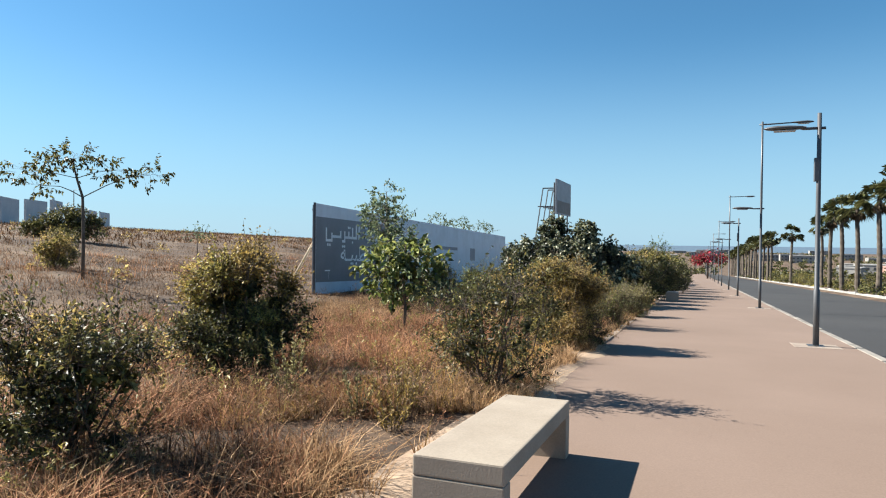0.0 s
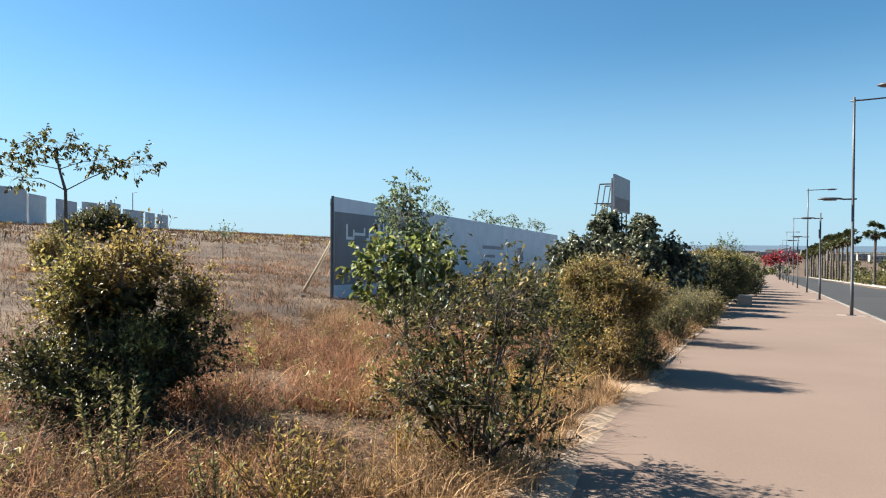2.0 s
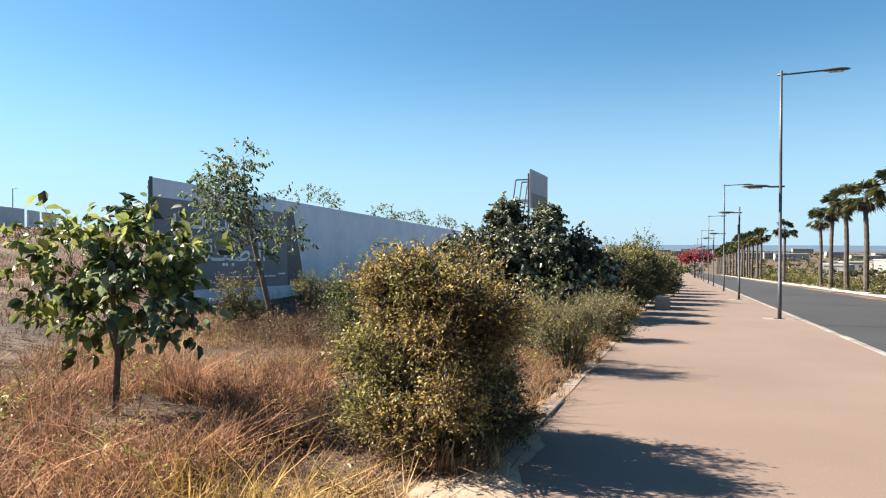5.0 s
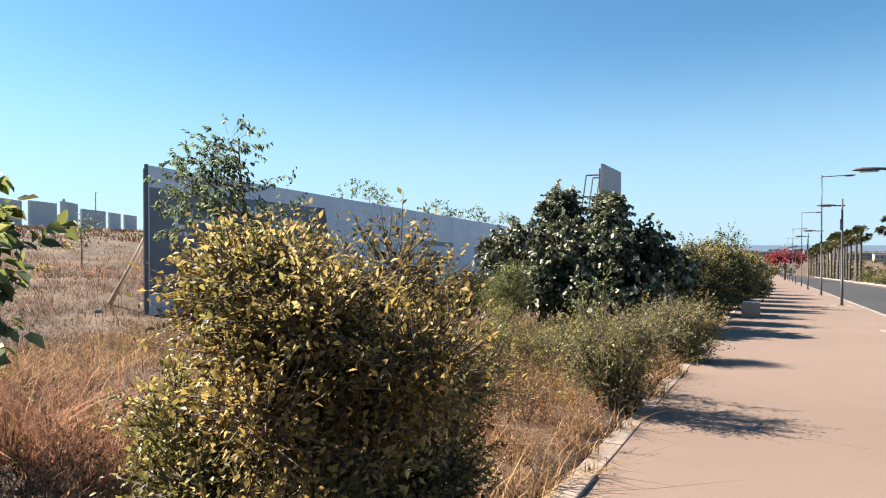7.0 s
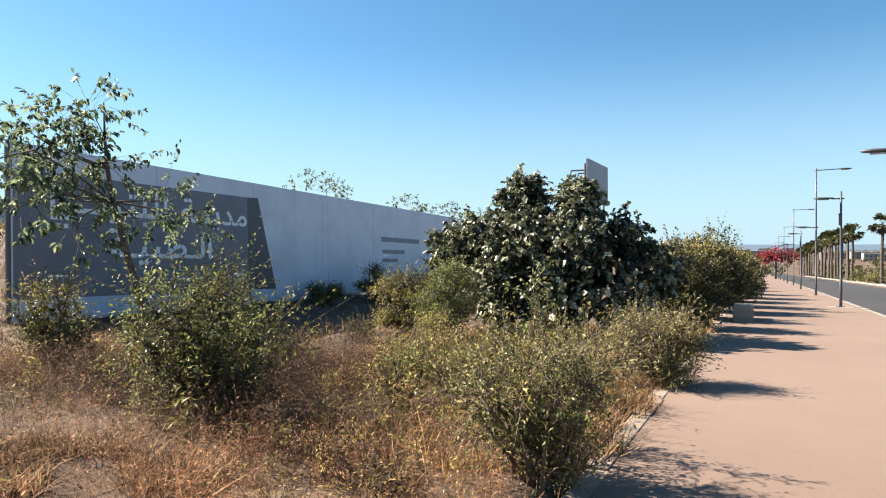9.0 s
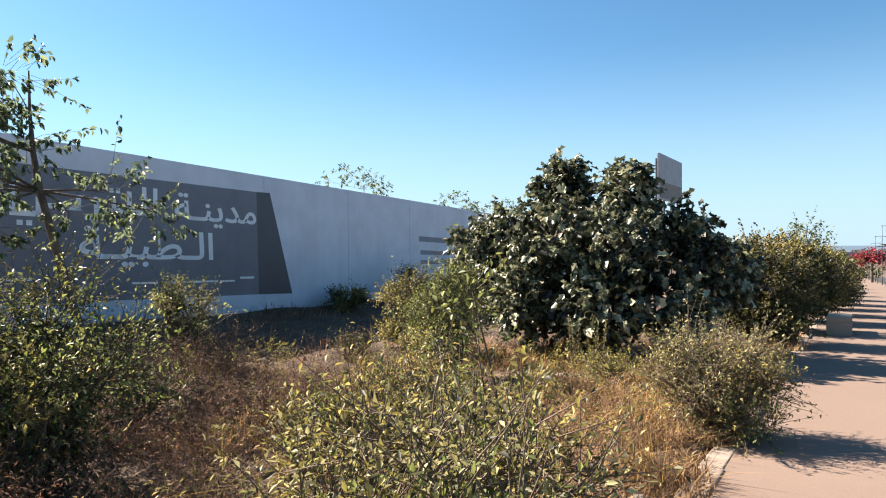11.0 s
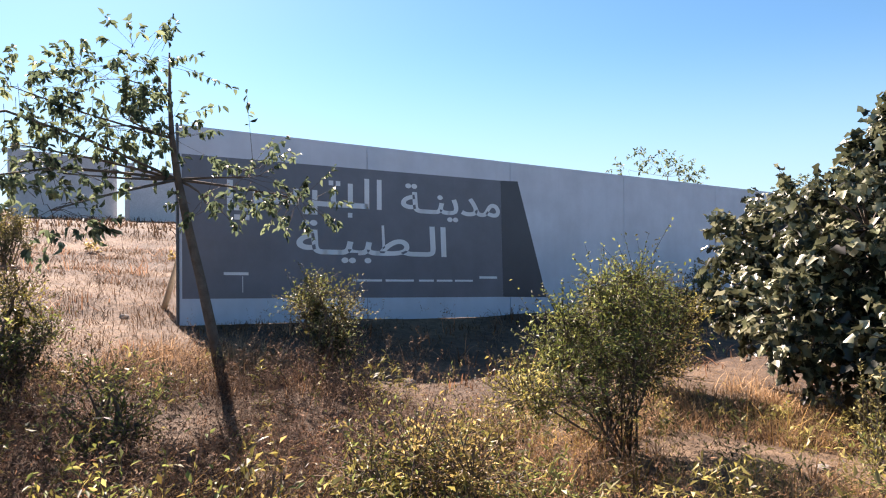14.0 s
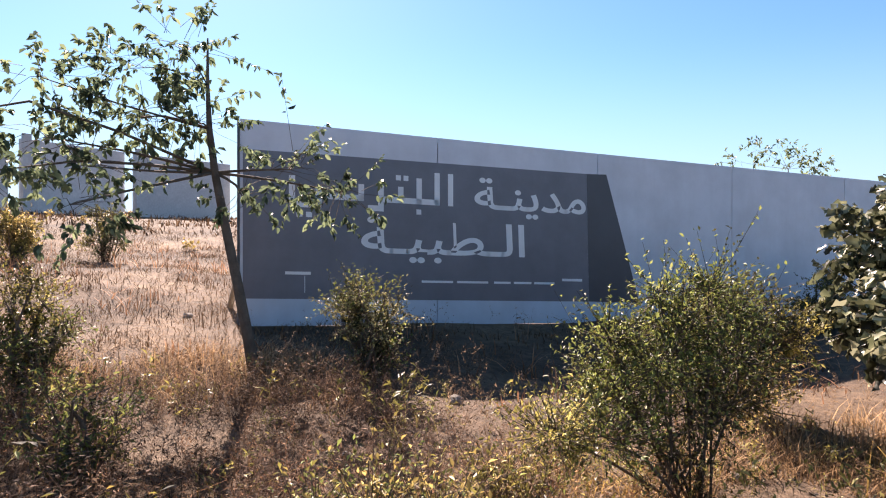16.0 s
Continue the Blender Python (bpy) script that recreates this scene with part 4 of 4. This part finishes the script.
for x, y, z_top, s in [(-16.9, 36.3, 3.75, 19), (-17.0, 44.0, 3.3, 20), (-17.2, 49.5, 3.2, 21), (-17.4, 56.0, 3.1, 22)]:
    h = z_top - gh(x, y)
    tr = [((0, 0, 0), 0.05), ((0.05, 0, h * 0.35), 0.042), ((0.0, 0.05, h * 0.6), 0.032), ((0, 0, h * 0.85), 0.014)]
    plant("street_tree", x, y, "thin open tree behind a hoarding", "tree",
          [(-0.2, -1.0, h - 0.1, 0.26, 0.4, 10, LEAF_TREE), (0.0, -0.35, h - 0.1, 0.3, 0.45, 13, LEAF_TREE), (0.2, 0.25, h - 0.3, 0.35, 0.45, 15, LEAF_TREE), (0, 0.9, h - 0.45, 0.35, 0.4, 13, LEAF_TREE), (-0.1, 1.5, h - 0.6, 0.3, 0.4, 10, LEAF_TREE), (-0.3, -1.5, h - 0.45, 0.25, 0.4, 8, LEAF_TREE)],
          BARK, 0.13, 0.42, BROAD, tr, 0.34, 6, s, 0.4, first=0.5)

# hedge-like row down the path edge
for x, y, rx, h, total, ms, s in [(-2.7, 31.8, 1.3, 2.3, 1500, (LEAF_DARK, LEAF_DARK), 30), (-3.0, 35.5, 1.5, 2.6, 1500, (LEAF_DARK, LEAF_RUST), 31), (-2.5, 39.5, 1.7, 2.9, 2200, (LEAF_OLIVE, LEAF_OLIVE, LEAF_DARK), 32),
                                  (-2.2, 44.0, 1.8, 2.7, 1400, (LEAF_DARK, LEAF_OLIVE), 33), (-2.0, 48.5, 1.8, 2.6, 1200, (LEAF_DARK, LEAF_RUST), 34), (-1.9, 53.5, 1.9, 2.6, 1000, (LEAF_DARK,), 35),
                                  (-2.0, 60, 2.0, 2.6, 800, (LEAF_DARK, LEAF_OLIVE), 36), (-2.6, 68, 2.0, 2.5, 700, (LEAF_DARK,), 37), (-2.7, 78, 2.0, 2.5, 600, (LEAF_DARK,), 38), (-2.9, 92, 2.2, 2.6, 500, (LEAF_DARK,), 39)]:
    # lower lobes all get dark leaves, which imitates the shade under the tops
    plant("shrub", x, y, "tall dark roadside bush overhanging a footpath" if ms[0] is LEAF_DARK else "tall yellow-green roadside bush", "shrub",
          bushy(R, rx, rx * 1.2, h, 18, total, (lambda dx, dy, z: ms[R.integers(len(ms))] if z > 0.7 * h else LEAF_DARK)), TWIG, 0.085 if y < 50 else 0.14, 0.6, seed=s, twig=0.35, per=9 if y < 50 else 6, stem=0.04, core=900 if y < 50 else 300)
OT = [((0, 0, 0), 0.05), ((0.05, 0.0, 1.4), 0.04), ((0.0, 0.1, 2.3), 0.03), ((0.1, 0.1, 3.1), 0.012)]
plant("young_tree", -2.3, 42.0, "spindly young tree above a hedge", "tree",
      [(0.1, 0.1, 3.15, 0.35, 0.5, 20, LEAF_TREE), (-0.4, 0, 2.8, 0.35, 0.5, 18, LEAF_TREE), (0.5, 0.2, 2.7, 0.35, 0.5, 18, LEAF_TREE)], BARK, 0.12, 0.5, BROAD, OT, 0.35, 6, 40, 0.2)
plant("flowering_tree", 2.0, 150.0, "distant street tree covered in red blossom", "tree",
      [(0, 0, 4.4, 1.6, 0.6, 110, LEAF_RED), (2.2, 2, 4.0, 1.4, 0.6, 90, LEAF_RED), (-1.8, -1, 3.8, 1.3, 0.6, 80, LEAF_RED)], BARK, 0.4, 0.7, BROAD, [((0, 0, 0), 0.2), ((0, 0, 2), 0.16), ((0, 0, 4.2), 0.1)], 0.8, 4, 41)
plant("shrub", -33.8, 28.2, "large dark hedge in front of a grey wall", "shrub", [(dx, dy, z, r, 0.85, 130, LEAF_DARK) for dx, dy, z, r in [(-0.9, -0.6, 0.9, 0.7), (-0.3, 0, 1.3, 0.75), (0.4, 0.4, 1.2, 0.75), (1.0, 0.8, 0.7, 0.65), (0, 0, 0.6, 0.8), (-1.5, -1.1, 0.6, 0.5)]], TWIG, 0.16, 0.6, seed=42, twig=0.4, per=7, stem=0.08)
plant("shrub", -20.0, 16.1, "brown-green bush on a dry slope", "shrub", bushy(R, 0.8, 0.7, 1.3, 9, 500, pick(LEAF_RUST, LEAF_OLIVE)), TWIG, 0.07, 0.5, seed=43)
plant("young_tree", -23.5, 26.9, "thin sapling on a dry slope", "tree", [(0, 0.3, 1.6, 0.4, 0.5, 16, LEAF_TREE), (0.2, -0.4, 1.5, 0.4, 0.5, 16, LEAF_TREE)], BARK, 0.12, 0.45, BROAD, [((0, 0, 0), 0.03), ((0, 0, 0.8), 0.025), ((0, 0, 1.6), 0.012)], 0.35, 5, 44)

SAP = [(0.02, 0.0, 1.45, 0.05, 1.6, 7, LEAF_FRESH), (0.02, 0.0, 1.32, 0.06, 1.6, 8, LEAF_FRESH), (-0.4, 0.37, 1.12, 0.06, 1.2, 8, LEAF_FRESH), (-0.38, 0.35, 0.95, 0.08, 1.0, 9, LEAF_FRESH), (-0.42, 0.4, 0.75, 0.1, 0.9, 10, LEAF_OLIVE), (0.03, 0.05, 1.1, 0.09, 1.0, 11, LEAF_FRESH), (-0.12, -0.15, 0.9, 0.11, 0.9, 13, LEAF_DARK), (-0.3, -0.3, 0.78, 0.13, 0.8, 14, LEAF_OLIVE), (-0.45, -0.1, 0.62, 0.14, 0.8, 15, LEAF_DARK),
       (0.1, 0.2, 0.85, 0.14, 0.8, 20, LEAF_OLIVE), (0.15, -0.3, 0.62, 0.15, 0.8, 20, LEAF_OLIVE), (-0.1, 0.1, 0.6, 0.17, 0.8, 24, LEAF_FRESH), (-0.55, -0.45, 0.5, 0.16, 0.8, 20, LEAF_OLIVE), (0.3, 0.3, 0.45, 0.16, 0.8, 20, LEAF_OLIVE), (-0.2, -0.1, 0.4, 0.18, 0.8, 22, LEAF_DARK)]
plant("shrub", -2.45, 18.78, "open leafy sapling with fresh green shoots", "shrub", SAP, DARK_TWIG, 0.042, 0.5, seed=68, twig=0.18, per=7, stem=0.009, shoot=0.0)

# weeds standing above the grass
def spike_clump(x, y, stems, height, spread, mat, seed, label):
    """Upright weed stems, each clothed in small leaves that point up along it."""
    rs = np.random.default_rng(seed)
    t = thing("weed_clump", (x, y, gh(x, y) - 0.02), label, "weed")
    wood, vs, fs, k = Acc(), [], [], 0
    for i in range(stems):
        an, q = i * 2.4, spread * math.sqrt((i + 0.5) / stems)
        h = height * float(rs.uniform(0.55, 1.05))
        foot = Vector((0.35 * q * math.cos(an), 0.35 * q * math.sin(an), 0))
        tip = Vector((q * math.cos(an) + float(rs.normal(0, 0.02)), q * math.sin(an) + float(rs.normal(0, 0.02)), h))
        wood.tube([foot, foot.lerp(tip, 0.5) + Vector((0, 0, 0.04)), tip], [0.006, 0.005, 0.002], 4, False)
        n = int(h * 95)
        u = rs.uniform(0.12, 1.0, (n, 1))
        at = np.array(foot) + (np.array(tip) - np.array(foot)) * u
        way = unit(rs.normal(0, 1, (n, 3)) * np.array([1, 1, 0.2])) * 0.75 + np.array([0, 0, 0.8])
        lv, lf = leaves(rs, at, way, 0.042, 0.34, DIAMOND)
        vs.append(lv)
        fs.append(lf + k)
        k += len(lv)
    part("stem", wood.mesh("weed_stem", TWIG, True), t)
    part("foliage", fast("weed_leaves", np.concatenate(vs), np.concatenate(fs), mat), t)


for x, y, n, h, w, mat, s in [(-3.92, 5.85, 13, 0.85, 0.2, LEAF_GREY, 50), (-3.12, 5.87, 10, 0.5, 0.2, LEAF_GREY, 62), (-3.85, 6.75, 7, 0.3, 0.4, LEAF_GREY, 67), (-4.4, 25.4, 8, 0.9, 0.14, LEAF_GREY, 54), (-4.1, 25.7, 6, 0.8, 0.12, LEAF_GREY, 63)]:
    spike_clump(x, y, n, h, w, mat, s, "upright pale green weed spikes")
for x, y, n, h, w, s in [(-2.8, 6.2, 34, 0.55, 0.42, 51), (-2.62, 5.6, 16, 0.36, 0.26, 52)]:
    spike_clump(x, y, n, h, w, LEAF_GOLD, s, "golden drying weed stalks beside a footpath")
for x, y, h, rx, ms, s in [(-5.2, 18.1, 0.9, 0.5, (LEAF_OLIVE, LEAF_DARK), 53),
                           (-5.7, 22.4, 0.45, 0.45, (LEAF_OLIVE,), 55), (-4.4, 22.0, 0.4, 0.4, (LEAF_FRESH,), 56), (-3.7, 24.6, 0.6, 0.5, (LEAF_OLIVE, LEAF_FRESH), 57),
                           (-3.4, 20.9, 0.55, 0.5, (LEAF_FRESH, LEAF_OLIVE), 58), (-6.6, 19.8, 0.9, 0.5, (LEAF_OLIVE, LEAF_FRESH), 59), (-4.2, 19.6, 0.7, 0.5, (LEAF_OLIVE, LEAF_FRESH), 60), (-7.6, 24.2, 0.5, 0.5, (LEAF_DARK,), 61)]:
    plant("weed_clump", x, y, "wild leafy weeds in dry grass", "weed", bushy(R, rx, rx, h, 7, 150, pick(*ms)), TWIG, 0.045, 0.35, seed=s, twig=0.28, skin=0.4)

for x, y, h, rx, s in [(-2.85, 17.0, 0.5, 0.4, 64), (-3.5, 17.5, 0.5, 0.45, 65), (-3.1, 16.3, 0.35, 0.3, 66)]:
    plant("weed_clump", x, y, "russet half-dead weeds in dry grass", "weed", bushy(R, rx, rx, h, 7, 150, pick(LEAF_RUST, LEAF_RED_BROWN), flare=0.4), DARK_TWIG, 0.032, 0.35, seed=s, twig=0.2, skin=0.4, stem=0.008)

# a red flower among the weeds, and loose stones
fl = thing("wild_flower", (-5.2, 18.0, gh(-5.2, 18.0) - 0.02), "single red wild flower on a thin stalk", "flower")
a = Acc()
a.tube([(0, 0, 0), (0.02, 0.01, 0.2), (0.0, 0.03, 0.42)], [0.006, 0.005, 0.004], 5)
part("stalk", a.mesh("stalk", LEAF_FRESH), fl)
fr = np.random.default_rng(6)
pv, pf = leaves(fr, np.tile([[0.0, 0.03, 0.42]], (14, 1)) + fr.normal(0, 0.008, (14, 3)), fr.normal(0, 1, (14, 3)) + np.array([0, 0, 0.6]), 0.055, 0.7, BROAD)
part("blossom", fast("blossom", pv, pf, LEAF_RED), fl, "red petals")


def stone(x, y, r, seed):
    nr = np.random.default_rng(seed)
    bm = bmesh.new()
    bmesh.ops.create_icosphere(bm, subdivisions=2, radius=r)
    off = Vector(nr.uniform(0, 50, 3))
    for v in bm.verts:
        v.co *= 1 + 0.55 * noise.noise(v.co / r * 0.9 + off)
        v.co.z *= 0.6
    me = bpy.data.meshes.new("stone")
    bm.to_mesh(me)
    bm.free()
    me.materials.append(KERB)
    whole("stone", me, "pale loose stone lying in dry weeds", "stone", "", pose(x, y, gh(x, y) + 0.25 * r, 0, 0, float(nr.uniform(0, 360))))


for k, (x, y, r) in enumerate([(-8.3, 23.0, 0.09), (-4.3, 24.6, 0.07), (-6.9, 21.6, 0.05), (-2.2, 16.3, 0.06), (-2.0, 14.6, 0.08), (-5.9, 24.4, 0.06), (-3.2, 25.1, 0.05), (-13.6, 20.2, 0.09), (-2.1, 20.4, 0.07)]):
    stone(x, y, r, 200 + k)

# ---- dry grass ----
grass("dry_grass", 71, [(520, 46, -2.7, -1.75, -1, 34, 0.08, 0.17, 0.005), (230, 60, -2.6, -1.85, 4, 15, 0.08, 0.2, 0.005), (330, 30, -7, -2.5, 22.5, 30, 0.11, 0.2, 0.005), (170, 30, -4.6, -2.3, 15.5, 22.5, 0.11, 0.18, 0.005), (150, 40, -6.4, -4.0, 15.5, 17.0, 0.12, 0.15, 0.005), (420, 30, -6.5, -2.6, 23.8, 27.2, 0.12, 0.14, 0.005),
                        (330, 34, -11, -8, 14, 22, 0.14, 0.22, 0.006), (300, 34, -6, -2.2, 1, 7, 0.1, 0.22, 0.005)], GRASS_STRAW, "pale straw-coloured dry grass along a path")
grass("dry_grass", 72, [(760, 24, -11, -3, -1, 16, 0.12, 0.27, 0.005), (520, 40, -8, -3.6, 7.5, 15, 0.12, 0.32, 0.005), (900, 14, -26, -8, 0, 45, 0.2, 0.26, 0.009), (300, 34, -6, -2.4, 1, 7, 0.12, 0.26, 0.005)], GRASS_PINK, "russet dry grass of a waste field")
grass("golden_weeds", 74, [(120, 45, -4.2, -2.3, 5, 11.5, 0.1, 0.28, 0.005), (130, 30, -6, -2.2, 18, 26, 0.12, 0.24, 0.005)], GRASS_GOLD, "golden dry weeds near a path", "weeds")
grass("far_grass", 75, [(2600, 12, -95, -30, 3, 110, 0.6, 0.28, 0.035), (2600, 12, -32, -11, 4, 50, 0.3, 0.16, 0.007), (1300, 20, -26, -10.5, 8, 26, 0.2, 0.11, 0.005)], GRASS_FAR, "dull brown dry grass on a far slope", gap=0.85)
brush("dry_brush", 73, [(1050, -11, -2.2, -1, 17, 0.3), (160, -5.2, -2.6, 5.2, 8.2, 0.27), (600, -10.5, -2.2, 17, 23.5, 0.32), (130, -9, -2.2, 23.5, 31, 0.24), ], GRASS_BROWN, "brown dead brush on a dry field", 0.028, 9, 7)
brush("dead_brush", 79, [(700, -9.2, -4.6, 17.6, 22.4, 0.34), (900, -8.4, -4.8, 18.2, 21.6, 0.2), (160, -5.6, -3.6, 17.2, 19.2, 0.3)], BRUSH_DARK, "dark purple-brown dead brush on a bank", 0.026, 9, 6)
brush("slope_brush", 80, [(650, -36, -10, 0, 46, 0.44)], GRASS_BROWN, "brown dead brush on a far dry slope", 0.04, 6, 4)
brush("straw_brush", 76, [(560, -9, -1.8, -1, 17, 0.26), (420, -8, -1.8, 17, 30, 0.22)], GRASS_STRAW, "straw-coloured dead weeds", 0.028, 8, 6)
brush("russet_brush", 77, [(520, -9, -2.4, 0, 16, 0.34), (230, -7, -2.3, 15.5, 23.3, 0.32), (200, -4.6, -2.2, 15.5, 18.0, 0.28)], GRASS_PINK, "russet seed stalks in dry grass", 0.026, 8, 7)
brush("green_weeds", 78, [(200, -9, -2.2, 0, 16, 0.34), (110, -9, -2.2, 17, 23.5, 0.34), (90, -6.5, -2.2, 22.0, 27, 0.3)], LEAF_OLIVE, "scattered olive-green weeds", 0.05, 7, 7, "weeds")

# ---- billboard ----
bb = thing("billboard", (-14.4, 76.0, gh(-14.4, 76.0)), "grey billboard on a steel lattice frame", "billboard")
bz = -bb.location.z
a = Acc()
a.box((-0.1, -4.2, 4.6 + bz), (0.1, 4.2, 8.4 + bz), None, 0.02)
part("board", a.mesh("board", BOARD), bb)
a = Acc()
a.box((0.102, -4.05, 4.75 + bz), (0.112, 4.05, 6.1 + bz))
part("poster", a.mesh("poster", FAR_WHITE), bb, "pale lower poster strip")
for y in (-3.9, -1.3, 1.3, 3.9):
    a = Acc()
    a.tube([(-0.25, y, -0.2), (-0.25, y, 8.0 + bz)], [0.09, 0.09], 8)
    a.tube([(-2.6, y, 3.5 + bz - 4), (-1.5, y, 7.4 + bz)], [0.07, 0.07], 6)
    a.tube([(-1.5, y, 7.4 + bz), (-0.25, y, 7.4 + bz)], [0.07, 0.07], 6)
    a.tube([(-2.05, y, 5.4 + bz), (-0.25, y, 5.4 + bz)], [0.06, 0.06], 6)
    part("frame", a.mesh("frame", STEEL), bb)

# ---- grey walls up the slope ----
wa, wb = Vector((-44.0, 4.0, 0)), Vector((-98.0, 88.0, 0))
wd = (wb - wa)
wyaw = math.degrees(math.atan2(wd.y, wd.x))
wr = np.random.default_rng(4)
pos, wall_n = -18.0, 0
while pos < wd.length:
    w = float(wr.uniform(5.5, 8.5))
    c = wa + wd.normalized() * (pos + w / 2)
    h = 4.1 - 1.1 * max(0, pos) / wd.length + float(wr.uniform(-0.35, 0.35))
    base = gh(c.x, c.y)
    t = thing("wall_segment", pose(c.x, c.y, base, 0, 0, wyaw + float(wr.uniform(-9, 9))), "tall grey rendered wall segment on a dry slope", "wall", "grey wall segments")
    a = Acc()
    a.box((-w / 2, -0.15, -1.0), (w / 2, 0.15, h), None, 0.03)
    part("wall_face", a.mesh("wall_face", WALL), t)
    if wr.random() < 0.5:
        a = Acc()
        a.box((-w / 2, -0.35, -1.0), (-w / 2 + 0.5, -0.152, h + 0.3), None, 0.03)
        part("pier", a.mesh("pier", WALL), t)
    pos += w + float(wr.uniform(0.1, 0.5) if pos < 45 else wr.uniform(0.4, 1.4))
for x, y, h in [(-97.0, 81.7, 6.0)]:
    a = Acc()
    z = gh(x, y)
    a.tube([(x, y, z - 0.2), (x, y, z + h)], [0.09, 0.06], 6)
    a.tube([(x, y, z + h), (x + 1.0, y, z + h + 0.05)], [0.05, 0.04], 6)
    whole("utility_pole", a.mesh("utility_pole", STEEL), "thin far-off lamp pole behind a grey wall", "pole")

# ---- verge and town beyond the road ----
for k in range(40):
    y = 38 + 3.2 * k + float(R.uniform(-1, 1))
    x = 14.8 + float(R.uniform(-1.4, 3.5))
    plant("verge_shrub", x, y, "low dark shrub on a planted verge", "shrub", bushy(R, 1.3, 1.6, float(R.uniform(0.9, 1.9)), 7, 90, pick(LEAF_DARK, LEAF_DARK, LEAF_OLIVE, LEAF_GREY)), TWIG, 0.19, 0.5, seed=100 + k, twig=0.4, per=6)
crowns("verge_planting", 81, 260, 12.6, 30, 36, 260, 0.8, LEAF_DARK, "dense low dark planting on a verge", 60, 0.22, "plants", 0.4)
crowns("verge_cover", 82, 420, 12.4, 28, 36, 170, 0.35, LEAF_OLIVE, "green ground cover on a verge", 40, 0.18, "plants", 0.3)
crowns("far_trees", 83, 420, 30, 330, 110, 640, 2.6, LEAF_DARK, "scattered dark trees on a far plain", 70, 0.9)
crowns("far_scrub", 84, 500, -60, 220, 260, 1300, 3.0, LEAF_DARK, "dark scrub and trees on a coastal plain", 50, 1.3)
crowns("slope_scrub", 85, 90, -75, -16, 8, 80, 0.45, LEAF_RUST, "low brown scrub on a dry slope", 60, 0.12, "scrub", 0.4)


def far_house(x, y, w, d, h, mat, yaw):
    t = thing("far_building", (x, y, gh(x, y) - 0.3, 0, 0, yaw), "low flat-roofed building in the distance", "building")
    a = Acc()
    a.box((-w / 2, -d / 2, 0), (w / 2, d / 2, h))
    part("wall", a.mesh("wall", mat), t)
    a = Acc()
    a.box((-w / 2 - 0.2, -d / 2 - 0.2, h), (w / 2 + 0.2, d / 2 + 0.2, h + 0.5))
    part("roof", a.mesh("roof", mat), t)
    rows = max(1, int(h / 3.2))
    a = Acc()
    a.box((-0.7, -0.06, 0), (0.7, 0.0, 1.4))
    wm = a.mesh("window", DARK_GLASS)
    for i in range(int(w / 3.5)):
        for j in range(rows):
            part("window", wm, t, "", pose(-w / 2 + 2 + 3.5 * i, -d / 2, 1.0 + 3.2 * j))


hr = np.random.default_rng(12)
for k in range(60):
    y = float(hr.uniform(190, 560))
    x = float(hr.uniform(0.12, 0.55)) * y + 18
    far_house(x, y, float(hr.uniform(6, 17)), float(hr.uniform(7, 13)), float(hr.choice([3.6, 4.2, 6.0, 6.8])), [FAR_WHITE, FAR_WHITE, FAR_PINK, FAR_WHITE][hr.integers(4)], float(hr.uniform(-25, 25)))
far_house(56, 200, 12, 9, 6.5, FAR_RED, 5)
for k in range(22):
    y = float(hr.uniform(700, 1350))
    x = float(hr.uniform(-0.12, 0.4)) * y
    far_house(x, y, float(hr.uniform(14, 40)), 16, float(hr.choice([4, 6, 7])), FAR_WHITE, 0)

# ---- kerbs, last ----
def kerb_row(name, host, x0, x1, y0, y1, length, up, down, mat, jitter, bevel):
    rngk = np.random.default_rng(5)
    a = Acc()
    a.box((x0, 0.006, -down), (x1, length - 0.006, up), None, bevel)
    me = a.mesh(name, mat)
    y = y0
    while y < y1:
        part(name, me, host, "", pose(float(rngk.normal(0, jitter)), y, -SLOPE * y + float(rngk.normal(0, jitter * 0.6)), -SL + float(rngk.normal(0, jitter * 30)), float(rngk.normal(0, jitter * 60)), float(rngk.normal(0, jitter * 50))))
        y += length


kerb_row("edging_stone", walkway, -1.93, -1.752, 12.5, 60, 1.0, 0.015, 0.2, EDGE, 0.008, 0.012)
kerb_row("kerb_stone", roadway, 3.122, 3.278, -8, 120, 1.0, 0.01, 0.3, KERB, 0.002, 0.015)
kerb_row("white_kerb_stone", roadway, 11.71, 11.95, -8, 240, 1.5, 0.12, 0.3, WHITE_KERB, 0.003, 0.02)
